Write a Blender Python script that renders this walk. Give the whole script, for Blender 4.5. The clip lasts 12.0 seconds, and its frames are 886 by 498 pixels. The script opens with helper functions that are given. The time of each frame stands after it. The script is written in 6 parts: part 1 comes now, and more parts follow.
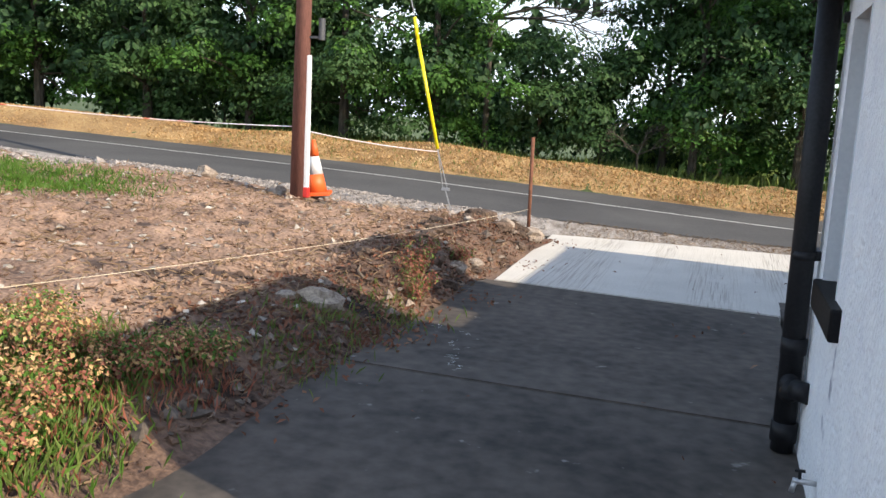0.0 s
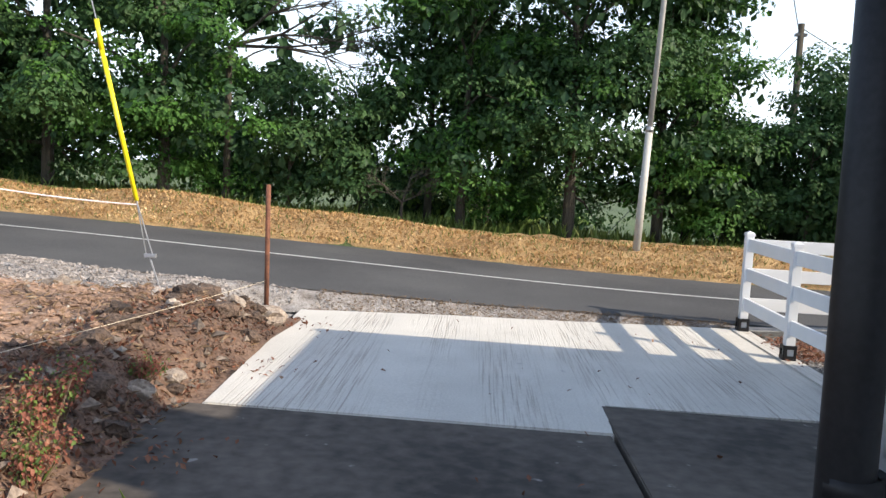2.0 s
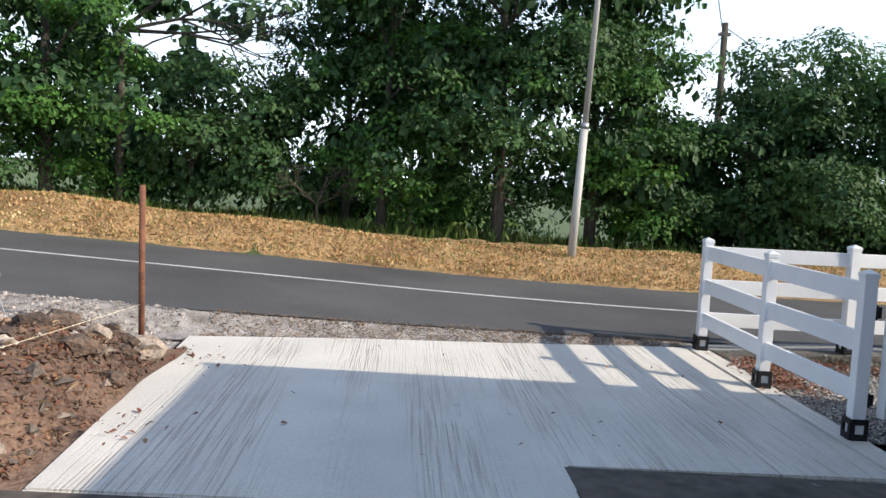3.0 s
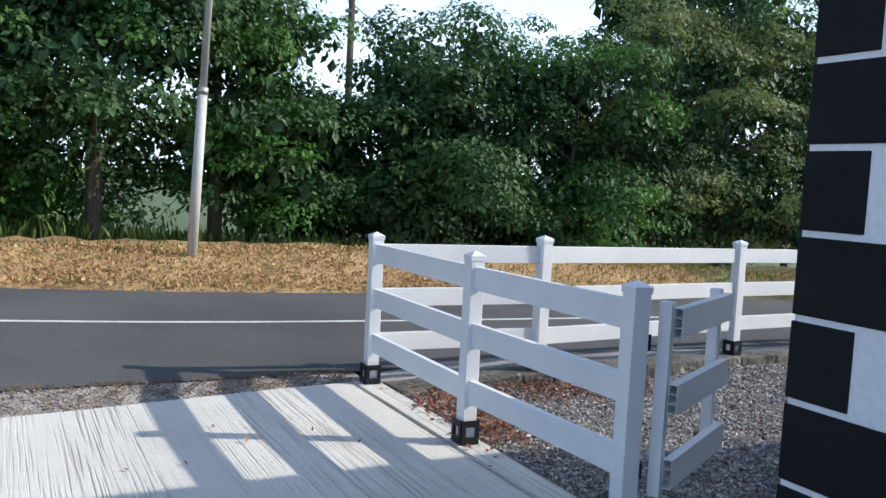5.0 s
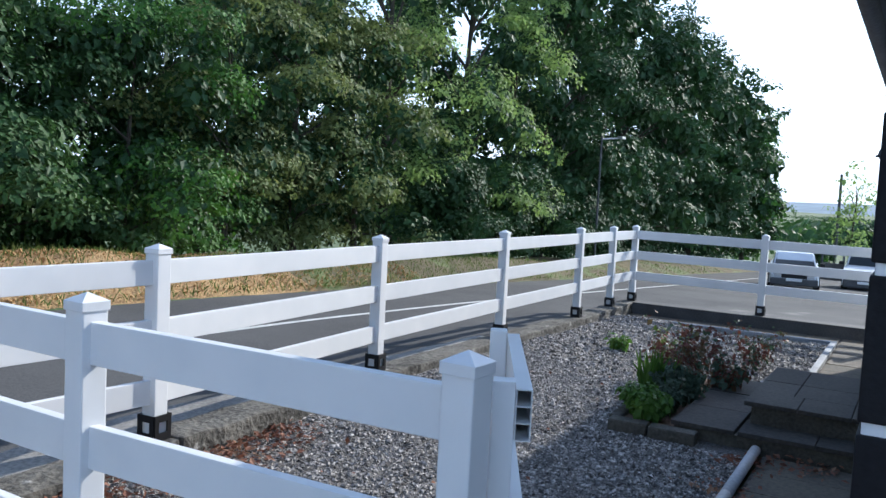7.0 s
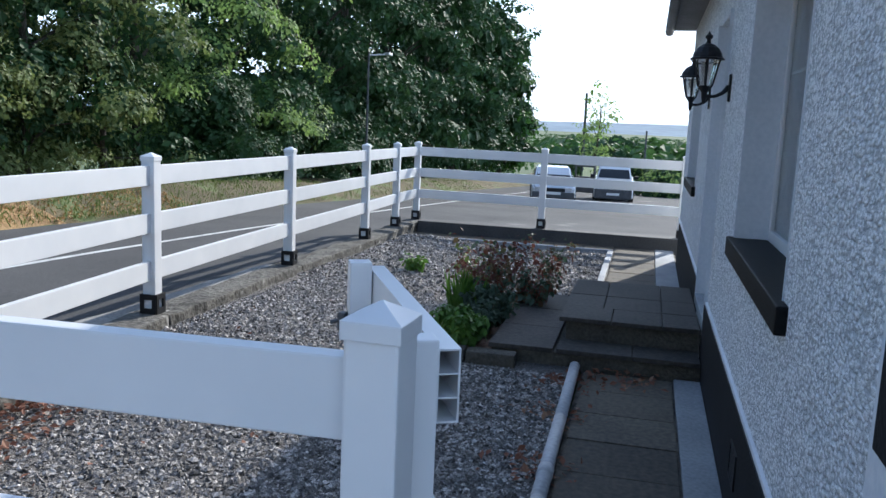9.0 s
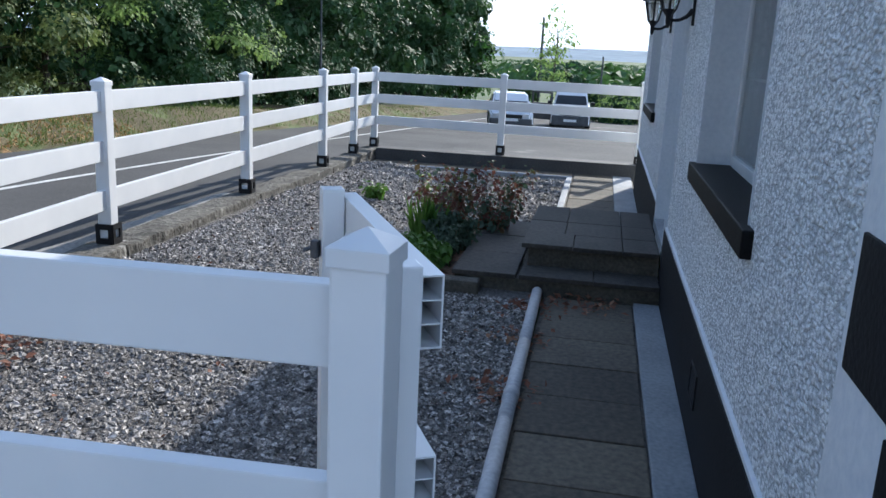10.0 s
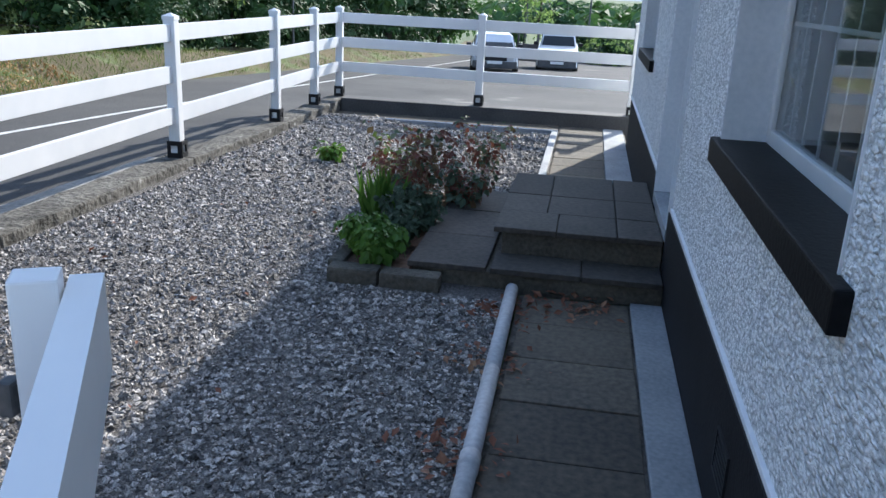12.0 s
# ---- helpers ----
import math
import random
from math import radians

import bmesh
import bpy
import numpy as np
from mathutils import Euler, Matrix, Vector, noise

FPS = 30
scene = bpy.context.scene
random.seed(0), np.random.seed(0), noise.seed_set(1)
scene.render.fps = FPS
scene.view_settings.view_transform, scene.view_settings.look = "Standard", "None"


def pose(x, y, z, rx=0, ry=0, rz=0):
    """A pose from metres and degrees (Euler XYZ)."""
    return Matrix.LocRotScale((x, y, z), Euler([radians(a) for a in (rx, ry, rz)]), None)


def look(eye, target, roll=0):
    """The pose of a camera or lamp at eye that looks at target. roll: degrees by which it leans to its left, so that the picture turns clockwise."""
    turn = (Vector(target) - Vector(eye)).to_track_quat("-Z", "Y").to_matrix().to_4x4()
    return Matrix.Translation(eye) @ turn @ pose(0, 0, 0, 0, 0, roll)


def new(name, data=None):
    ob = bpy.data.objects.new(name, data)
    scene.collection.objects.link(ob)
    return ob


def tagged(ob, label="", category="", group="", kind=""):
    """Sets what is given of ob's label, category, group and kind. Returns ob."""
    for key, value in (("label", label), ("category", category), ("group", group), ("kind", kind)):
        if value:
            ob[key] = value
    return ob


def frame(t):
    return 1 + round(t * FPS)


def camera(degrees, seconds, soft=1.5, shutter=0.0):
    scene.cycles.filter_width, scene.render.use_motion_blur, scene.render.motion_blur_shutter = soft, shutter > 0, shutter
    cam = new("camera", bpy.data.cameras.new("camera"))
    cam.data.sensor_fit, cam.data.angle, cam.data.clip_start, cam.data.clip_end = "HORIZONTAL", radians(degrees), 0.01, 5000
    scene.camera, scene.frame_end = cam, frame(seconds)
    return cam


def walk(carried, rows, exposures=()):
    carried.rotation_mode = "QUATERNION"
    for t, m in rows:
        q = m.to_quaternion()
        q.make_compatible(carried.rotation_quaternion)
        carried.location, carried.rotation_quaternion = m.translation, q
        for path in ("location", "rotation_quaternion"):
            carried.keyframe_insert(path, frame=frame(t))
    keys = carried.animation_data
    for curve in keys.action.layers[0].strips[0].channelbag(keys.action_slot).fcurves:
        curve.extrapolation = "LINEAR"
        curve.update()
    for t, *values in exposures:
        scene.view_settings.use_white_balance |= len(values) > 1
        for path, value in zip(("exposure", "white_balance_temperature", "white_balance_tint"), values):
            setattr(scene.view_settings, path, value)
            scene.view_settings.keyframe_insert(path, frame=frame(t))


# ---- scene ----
cam = camera(56.3, 12.0)
METRES, EYE, TILT, LEAN, TURN = 11.0, 1.5, 0.0, 0.0, 18.5
ROWS = [
    (0.0, 0.0, 0.0, 0.0, 0.45, -9.18, -2.77),
    (0.5, 0.0068, 0.0641, -0.0001, -5.46, -7.33, -2.87),
    (1.0, 0.0207, 0.1237, -0.0009, -9.38, -6.28, -2.92),
    (1.5, 0.0322, 0.1829, -0.001, -12.71, -5.71, -2.8),
    (2.0, 0.0484, 0.2431, -0.0014, -15.8, -5.37, -2.83),
    (2.5, 0.0624, 0.3058, -0.0029, -17.96, -5.14, -2.88),
    (4.5, 0.1775, 0.5211, -0.0073, -39.22, -4.75, -2.92),
    (5.0, 0.2143, 0.5692, -0.0112, -46.67, -4.66, -2.96),
    (5.5, 0.2531, 0.6142, -0.009, -53.92, -4.58, -3.0),
    (6.0, 0.2827, 0.6541, -0.0097, -62.4, -4.47, -2.99),
    (6.5, 0.3133, 0.6866, -0.014, -70.29, -4.36, -2.86),
    (7.0, 0.3392, 0.7135, -0.0118, -78.14, -4.24, -2.89),
    (7.5, 0.3695, 0.7315, -0.0122, -85.64, -4.19, -2.9),
    (9.5, 0.4041, 0.7472, -0.0232, -96.47, -10.77, -2.57),
    (10.0, 0.4055, 0.7497, -0.0226, -97.61, -13.72, -2.6),
    (10.5, 0.4159, 0.747, -0.0236, -98.52, -15.25, -2.6),
    (11.0, 0.4404, 0.7349, -0.0233, -98.91, -16.34, -2.58),
    (11.5, 0.4733, 0.7265, -0.0252, -98.85, -17.2, -2.53),
    (12.0, 0.511, 0.7168, -0.0235, -98.55, -17.65, -2.51),
]
walk(cam, [(t, pose(0, 0, EYE, TILT, LEAN, TURN) @ pose(METRES * x, METRES * y, METRES * z, 90 + pitch, roll, yaw)) for t, x, y, z, yaw, pitch, roll in ROWS],
     exposures=[(0.0, 1.0, 6650, 10), (1.0, 1.1, 6600, 10), (2.5, 0.92, 6450, 10), (5.5, 0.8, 5750, 8), (6.5, 0.9, 5650, 8), (7.5, 0.88, 5550, 8), (9.5, 0.9, 5650, 8), (12.0, 1.24, 5700, 8)])

# ---- world, sun ----
SUN_WAY = Vector((-1.59, 0.585, -1.0)).normalized()  # the way the sunlight travels
world = bpy.data.worlds.new("sky")
scene.world = world
world.use_nodes = True
wn = world.node_tree.nodes
sky = wn.new("ShaderNodeTexSky")
sky.sky_type, sky.sun_disc = "NISHITA", False
sky.sun_elevation = math.asin(-SUN_WAY.z)
sky.sun_rotation = math.atan2(-SUN_WAY.x, -SUN_WAY.y)
sky.air_density, sky.dust_density, sky.ozone_density = 1.0, 1.0, 1.5
wl = world.node_tree.links
way = wn.new("ShaderNodeTexCoord")
up = wn.new("ShaderNodeSeparateXYZ")
wl.new(way.outputs["Generated"], up.inputs[0])
haze = wn.new("ShaderNodeMapRange")  # white haze that thickens towards the horizon
haze.inputs["From Min"].default_value, haze.inputs["From Max"].default_value = 0.4, 0.0
haze.inputs["To Min"].default_value, haze.inputs["To Max"].default_value = 0.0, 0.95
wl.new(up.outputs["Z"], haze.inputs[0])
cloud = wn.new("ShaderNodeTexNoise")
cloud.inputs["Scale"].default_value, cloud.inputs["Detail"].default_value = 2.6, 7
wl.new(way.outputs["Generated"], cloud.inputs["Vector"])
cover = wn.new("ShaderNodeMapRange")
cover.inputs["From Min"].default_value, cover.inputs["From Max"].default_value = 0.5, 0.7
wl.new(cloud.outputs[0], cover.inputs[0])
both = wn.new("ShaderNodeMath")
both.operation = "MAXIMUM"
wl.new(haze.outputs[0], both.inputs[0])
wl.new(cover.outputs[0], both.inputs[1])
veil = wn.new("ShaderNodeMix")
veil.data_type = "RGBA"
veil.inputs["B"].default_value = (5.8, 6.5, 7.5, 1)
wl.new(both.outputs[0], veil.inputs["Factor"])
wl.new(sky.outputs[0], veil.inputs["A"])
wl.new(veil.outputs["Result"], wn["Background"].inputs[0])
wn["Background"].inputs[1].default_value = 0.15
sun = new("sun", bpy.data.lights.new("sun", "SUN"))
sun.data.energy, sun.data.angle, sun.data.color = 3.6, radians(0.6), (1.0, 0.88, 0.72)
sun.matrix_world = look((0, 0, 30), Vector((0, 0, 30)) + SUN_WAY)


# ---- materials ----
def material(name, c1, c2, scale=3.0, fine=45.0, rough=0.8, metal=0.0, bump=0.15, depth=0.01, vary=0.12, island=False, spec=0.5, stretch=(1, 1, 1), spots=None):
    """A surface of two colours mixed by coarse and fine noise, with relief; spots: (colour, scale, threshold)."""
    m = bpy.data.materials.new(name)
    m.use_nodes = True
    n, l = m.node_tree.nodes, m.node_tree.links
    bsdf = n["Principled BSDF"]
    bsdf.inputs["Roughness"].default_value, bsdf.inputs["Metallic"].default_value = rough, metal
    bsdf.inputs["Specular IOR Level"].default_value = spec
    pos = n.new("ShaderNodeNewGeometry")
    mp = n.new("ShaderNodeMapping")
    mp.inputs["Scale"].default_value = stretch
    l.new(pos.outputs["Position"], mp.inputs[0])

    def tex(s, detail):
        t = n.new("ShaderNodeTexNoise")
        t.inputs["Scale"].default_value, t.inputs["Detail"].default_value = s, detail
        l.new(mp.outputs[0], t.inputs["Vector"])
        return t
    coarse, grain = tex(scale, 6), tex(fine, 4)
    add = n.new("ShaderNodeMath")
    add.operation = "ADD"
    l.new(coarse.outputs[0], add.inputs[0])
    l.new(grain.outputs[0], add.inputs[1])
    ramp = n.new("ShaderNodeMapRange")
    ramp.inputs["From Min"].default_value, ramp.inputs["From Max"].default_value = 0.72, 1.28
    l.new(add.outputs[0], ramp.inputs[0])
    mix = n.new("ShaderNodeMix")
    mix.data_type = "RGBA"
    mix.inputs["A"].default_value, mix.inputs["B"].default_value = (*c1, 1), (*c2, 1)
    l.new(ramp.outputs[0], mix.inputs["Factor"])
    colour = mix.outputs["Result"]
    if spots:
        sp = tex(spots[1], 3)
        sr = n.new("ShaderNodeMapRange")
        sr.inputs["From Min"].default_value, sr.inputs["From Max"].default_value = spots[2], spots[2] + 0.06
        l.new(sp.outputs[0], sr.inputs[0])
        sm = n.new("ShaderNodeMix")
        sm.data_type = "RGBA"
        sm.inputs["B"].default_value = (*spots[0], 1)
        l.new(sr.outputs[0], sm.inputs["Factor"])
        l.new(colour, sm.inputs["A"])
        colour = sm.outputs["Result"]
    hsv = n.new("ShaderNodeHueSaturation")
    vr = n.new("ShaderNodeMapRange")
    vr.inputs["To Min"].default_value, vr.inputs["To Max"].default_value = 1 - vary, 1 + vary
    rnd = pos.outputs["Random Per Island"] if island else n.new("ShaderNodeObjectInfo").outputs["Random"]
    l.new(rnd, vr.inputs[0])
    l.new(vr.outputs[0], hsv.inputs["Value"])
    l.new(colour, hsv.inputs["Color"])
    l.new(hsv.outputs[0], bsdf.inputs["Base Color"])
    if bump:
        b = n.new("ShaderNodeBump")
        b.inputs["Strength"].default_value, b.inputs["Distance"].default_value = bump, depth
        l.new(add.outputs[0], b.inputs["Height"])
        l.new(b.outputs[0], bsdf.inputs["Normal"])
    return m


def leaf_material(name, dark, light, tint, shine=0.6, through_light=0.3):
    """Leaves: each its own shade, thin enough to let some light through."""
    m = bpy.data.materials.new(name)
    m.use_nodes = True
    n, l = m.node_tree.nodes, m.node_tree.links
    bsdf, out = n["Principled BSDF"], n["Material Output"]
    geo = n.new("ShaderNodeNewGeometry")
    ramp = n.new("ShaderNodeValToRGB")
    e = ramp.color_ramp.elements
    e[0].color, e[1].color = (*dark, 1), (*tint, 1)
    e.new(0.75).color = (*light, 1)
    patch = n.new("ShaderNodeTexNoise")
    patch.inputs["Scale"].default_value, patch.inputs["Detail"].default_value = 1.3, 3
    l.new(geo.outputs["Position"], patch.inputs["Vector"])
    mixv = n.new("ShaderNodeMath")
    mixv.operation = "MULTIPLY_ADD"
    mixv.inputs[1].default_value, mixv.inputs[2].default_value = 0.28, 0.0
    l.new(geo.outputs["Random Per Island"], mixv.inputs[0])
    pm = n.new("ShaderNodeMath")
    pm.operation = "MULTIPLY"
    pm.inputs[1].default_value = 1.03
    l.new(patch.outputs[0], pm.inputs[0])
    l.new(pm.outputs[0], mixv.inputs[2])
    l.new(mixv.outputs[0], ramp.inputs[0])
    l.new(ramp.outputs[0], bsdf.inputs["Base Color"])
    bsdf.inputs["Roughness"].default_value, bsdf.inputs["Specular IOR Level"].default_value = shine, 0.3
    tr = n.new("ShaderNodeBsdfTranslucent")
    l.new(ramp.outputs[0], tr.inputs[0])
    ms = n.new("ShaderNodeMixShader")
    ms.inputs[0].default_value = through_light
    l.new(bsdf.outputs[0], ms.inputs[1])
    l.new(tr.outputs[0], ms.inputs[2])
    l.new(ms.outputs[0], out.inputs[0])
    return m


ASPHALT = material("asphalt", (0.058, 0.058, 0.06), (0.112, 0.111, 0.11), 0.5, 60, 0.95, bump=0.35, spec=0.2)
OLD_CONCRETE = material("old concrete", (0.034, 0.028, 0.023), (0.115, 0.094, 0.077), 0.8, 9, 0.85, bump=0.12, vary=0.1, spots=((0.24, 0.22, 0.2), 7, 0.7))
WALL_CONCRETE = material("weathered concrete", (0.024, 0.022, 0.018), (0.14, 0.13, 0.112), 3.2, 22, 0.9, bump=0.9, depth=0.03, spots=((0.28, 0.27, 0.25), 6, 0.65))
EARTH = material("bare earth", (0.11, 0.066, 0.047), (0.44, 0.29, 0.2), 1.6, 28, 0.95, bump=0.8, depth=0.03, spots=((0.075, 0.048, 0.036), 2.6, 0.6))


def turned_soil(m):
    """Damp, darker turned soil in a ragged belt along the drive."""
    n, l = m.node_tree.nodes, m.node_tree.links
    pos = n.new("ShaderNodeNewGeometry")
    axis = n.new("ShaderNodeSeparateXYZ")
    l.new(pos.outputs["Position"], axis.inputs[0])
    ragged = n.new("ShaderNodeTexNoise")
    ragged.inputs["Scale"].default_value, ragged.inputs["Detail"].default_value = 1.1, 5
    l.new(pos.outputs["Position"], ragged.inputs["Vector"])
    add = n.new("ShaderNodeMath")
    add.operation = "MULTIPLY_ADD"
    add.inputs[1].default_value = 2.4
    l.new(ragged.outputs[0], add.inputs[0])
    l.new(axis.outputs["X"], add.inputs[2])
    belt = n.new("ShaderNodeMapRange")
    belt.inputs["From Min"].default_value, belt.inputs["From Max"].default_value = -2.35, -1.6
    l.new(add.outputs[0], belt.inputs[0])
    bsdf = n["Principled BSDF"]
    colour = bsdf.inputs["Base Color"].links[0].from_socket
    damp = n.new("ShaderNodeMix")
    damp.data_type, damp.blend_type = "RGBA", "MULTIPLY"
    damp.inputs["B"].default_value = (0.5, 0.47, 0.46, 1)
    l.new(belt.outputs[0], damp.inputs["Factor"])
    l.new(colour, damp.inputs["A"])
    l.new(damp.outputs["Result"], bsdf.inputs["Base Color"])


turned_soil(EARTH)
GRASS_GROUND = material("grass ground", (0.035, 0.06, 0.018), (0.1, 0.135, 0.045), 0.05, 12, 0.95, bump=0.6, depth=0.05)
VERGE = material("dry leafy verge", (0.2, 0.11, 0.045), (0.52, 0.35, 0.16), 1.0, 30, 0.95, bump=0.9, depth=0.04)
GRASSY_VERGE = material("grassy verge", (0.05, 0.042, 0.018), (0.14, 0.11, 0.05), 0.8, 26, 0.95, bump=0.9, depth=0.04, spots=((0.1, 0.12, 0.04), 0.9, 0.55))
LEDGE = material("pale weathered concrete", (0.14, 0.135, 0.13), (0.34, 0.325, 0.3), 1.6, 40, 0.9, bump=0.35, spots=((0.09, 0.085, 0.08), 3, 0.62))
WHITE_PVC = material("white plastic", (0.63, 0.64, 0.65), (0.71, 0.71, 0.71), 1.5, 4, 0.35, bump=0, vary=0.02)
WHITE_PAINT = material("white masonry paint", (0.68, 0.7, 0.73), (0.82, 0.82, 0.82), 1.5, 35, 0.8, bump=0.2, vary=0.02)
BLACK_PAINT = material("black paint", (0.0045, 0.0045, 0.006), (0.01, 0.01, 0.012), 3, 60, 0.7, bump=0.25, spec=0.25)
BLACK_PLASTIC = material("black plastic", (0.008, 0.008, 0.009), (0.018, 0.018, 0.02), 3, 60, 0.5, bump=0.05, spec=0.25)


def dash_material():
    """Painted pebble dash: a skin of small rounded stones, some bare and grey, with hollows between."""
    m = material("pebble dash", (0.9, 0.91, 0.92), (0.95, 0.95, 0.94), 2, 60, 0.85, bump=0.2, vary=0.02)
    n, l = m.node_tree.nodes, m.node_tree.links
    pos = n.new("ShaderNodeNewGeometry")
    blur = n.new("ShaderNodeTexNoise")
    blur.inputs["Scale"].default_value = 55
    lie = n.new("ShaderNodeMapping")  # stones lie a little long-ways
    lie.inputs["Scale"].default_value = (0.55, 1, 1)
    l.new(pos.outputs["Position"], lie.inputs[0])
    l.new(lie.outputs[0], blur.inputs["Vector"])
    off = n.new("ShaderNodeMix")
    off.data_type, off.blend_type = "RGBA", "LINEAR_LIGHT"
    off.inputs["Factor"].default_value = 0.012
    l.new(lie.outputs[0], off.inputs["A"])
    l.new(blur.outputs["Color"], off.inputs["B"])
    cell = n.new("ShaderNodeTexVoronoi")
    cell.inputs["Scale"].default_value = 66
    l.new(off.outputs["Result"], cell.inputs["Vector"])
    patch = n.new("ShaderNodeTexNoise")  # thinner and thicker throws of stone
    patch.inputs["Scale"].default_value, patch.inputs["Detail"].default_value = 34, 4
    l.new(lie.outputs[0], patch.inputs["Vector"])
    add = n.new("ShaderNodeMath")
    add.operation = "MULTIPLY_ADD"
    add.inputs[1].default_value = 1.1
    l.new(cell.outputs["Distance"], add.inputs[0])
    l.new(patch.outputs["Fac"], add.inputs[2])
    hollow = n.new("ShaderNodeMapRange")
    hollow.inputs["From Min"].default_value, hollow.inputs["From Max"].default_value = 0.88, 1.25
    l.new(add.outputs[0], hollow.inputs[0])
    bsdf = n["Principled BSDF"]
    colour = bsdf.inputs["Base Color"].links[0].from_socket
    # Tone drops toward the hollows, by the same height that drives the bump.
    darken = n.new("ShaderNodeMix")
    darken.data_type, darken.blend_type = "RGBA", "MULTIPLY"
    darken.inputs["B"].default_value = (0.6, 0.61, 0.62, 1)
    l.new(hollow.outputs[0], darken.inputs["Factor"])
    l.new(colour, darken.inputs["A"])
    l.new(darken.outputs["Result"], bsdf.inputs["Base Color"])
    b = n.new("ShaderNodeBump")
    b.invert = True
    b.inputs["Strength"].default_value, b.inputs["Distance"].default_value = 0.9, 0.014
    l.new(add.outputs[0], b.inputs["Height"])
    l.new(b.outputs[0], bsdf.inputs["Normal"])
    return m


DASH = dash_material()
LINE = material("road paint", (0.36, 0.36, 0.35), (0.62, 0.62, 0.6), 4, 40, 0.7, bump=0.1)
SLAB = material("paving stone", (0.038, 0.034, 0.028), (0.125, 0.103, 0.072), 0.9, 30, 0.85, bump=0.3, vary=0.3)
# Same stone tones as the path slabs, set darker for the doorsteps.
STEP_SLAB = material("dark paving stone", (0.022, 0.02, 0.018), (0.066, 0.057, 0.047), 1.4, 30, 0.85, bump=0.3, vary=0.3)
ROOF = material("roof slate", (0.1, 0.105, 0.115), (0.18, 0.185, 0.2), 2, 30, 0.7)
GREY_SMOOTH = material("grey smooth render", (0.6, 0.63, 0.67), (0.72, 0.74, 0.77), 1.5, 40, 0.7, bump=0.08, vary=0.02)
STONE = material("stone", (0.2, 0.18, 0.15), (0.46, 0.41, 0.35), 3, 30, 0.9, bump=0.4, vary=0.3, island=True)
GRAVEL = material("gravel stones", (0.04, 0.037, 0.036), (0.41, 0.38, 0.35), 30, 120, 0.75, bump=0.1, vary=0.8, island=True)
GRAVEL_BED = material("gravel bed", (0.035, 0.032, 0.031), (0.24, 0.22, 0.205), 55, 120, 0.9, bump=1.0, depth=0.02)
WOOD_POLE = material("stained timber pole", (0.085, 0.036, 0.028), (0.19, 0.08, 0.06), 2, 30, 0.8, stretch=(3, 3, 0.3), bump=0.3)
GREY_POLE = material("grey weathered pole", (0.3, 0.29, 0.26), (0.45, 0.43, 0.39), 2, 40, 0.7, stretch=(3, 3, 0.3), bump=0.15)
BARK = material("bark", (0.028, 0.024, 0.018), (0.08, 0.068, 0.048), 4, 30, 0.95, stretch=(2, 2, 0.4), bump=0.8, depth=0.03)
LEAF = leaf_material("leaves", (0.02, 0.066, 0.013), (0.062, 0.155, 0.024), (0.12, 0.215, 0.045), 0.6, 0.36)
LEAF_DARK = leaf_material("dark leaves", (0.02, 0.055, 0.016), (0.056, 0.12, 0.034), (0.11, 0.18, 0.058), 0.6, 0.34)
# Shade put into leaf colour: for crown insides, undergrowth and trees against the sun.
LEAF_SHADE = leaf_material("shade-dark green leaves", (0.012, 0.037, 0.013), (0.031, 0.075, 0.024), (0.062, 0.11, 0.04), 0.6, 0.2)
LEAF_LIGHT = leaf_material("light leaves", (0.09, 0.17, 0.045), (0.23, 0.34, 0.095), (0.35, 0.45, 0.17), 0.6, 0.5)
LEAF_OLIVE = leaf_material("olive leaves", (0.05, 0.08, 0.026), (0.155, 0.2, 0.064), (0.29, 0.31, 0.12), 0.6, 0.42)
ORANGE = material("orange plastic", (0.7, 0.1, 0.02), (0.8, 0.14, 0.03), 6, 50, 0.5, bump=0.05)
YELLOW = material("yellow plastic", (0.8, 0.65, 0.0), (0.85, 0.72, 0.02), 6, 50, 0.4, bump=0.02)
STEEL = material("galvanised steel", (0.35, 0.35, 0.36), (0.5, 0.5, 0.5), 8, 60, 0.45, 0.8, bump=0.05)
RUST = material("rusty steel", (0.09, 0.04, 0.025), (0.22, 0.09, 0.05), 8, 60, 0.9, 0.2, bump=0.3)


def glass_material(name, colour=(0.85, 0.9, 0.9), rough=0.02):
    m = bpy.data.materials.new(name)
    m.use_nodes = True
    b = m.node_tree.nodes["Principled BSDF"]
    b.inputs["Base Color"].default_value = (*colour, 1)
    b.inputs["Roughness"].default_value, b.inputs["Transmission Weight"].default_value = rough, 1.0
    b.inputs["IOR"].default_value = 1.45
    return m


GLASS = glass_material("window glass")
FROSTED = glass_material("lantern glass", (0.95, 0.95, 0.92), 0.15)
FORECOURT = material("pale worn asphalt", (0.045, 0.045, 0.047), (0.095, 0.094, 0.092), 0.5, 60, 0.9, bump=0.3, spec=0.25, spots=((0.2, 0.19, 0.18), 0.5, 0.66))
SHOULDER = material("crushed stone", (0.12, 0.1, 0.085), (0.42, 0.39, 0.36), 6, 70, 0.95, bump=1.0, depth=0.02)
# Blue-grey base colour carries the distance haze of the hills.
HILL = material("hazed hills", (0.1, 0.15, 0.2), (0.16, 0.22, 0.27), 0.004, 0.02, 1.0, bump=0)
ROUGH_WHITE = material("rough white paint", (0.83, 0.83, 0.85), (0.94, 0.94, 0.93), 7, 45, 0.85, bump=0.7, depth=0.03, vary=0.02, spots=((0.4, 0.4, 0.45), 5, 0.68), stretch=(1, 1, 0.8))
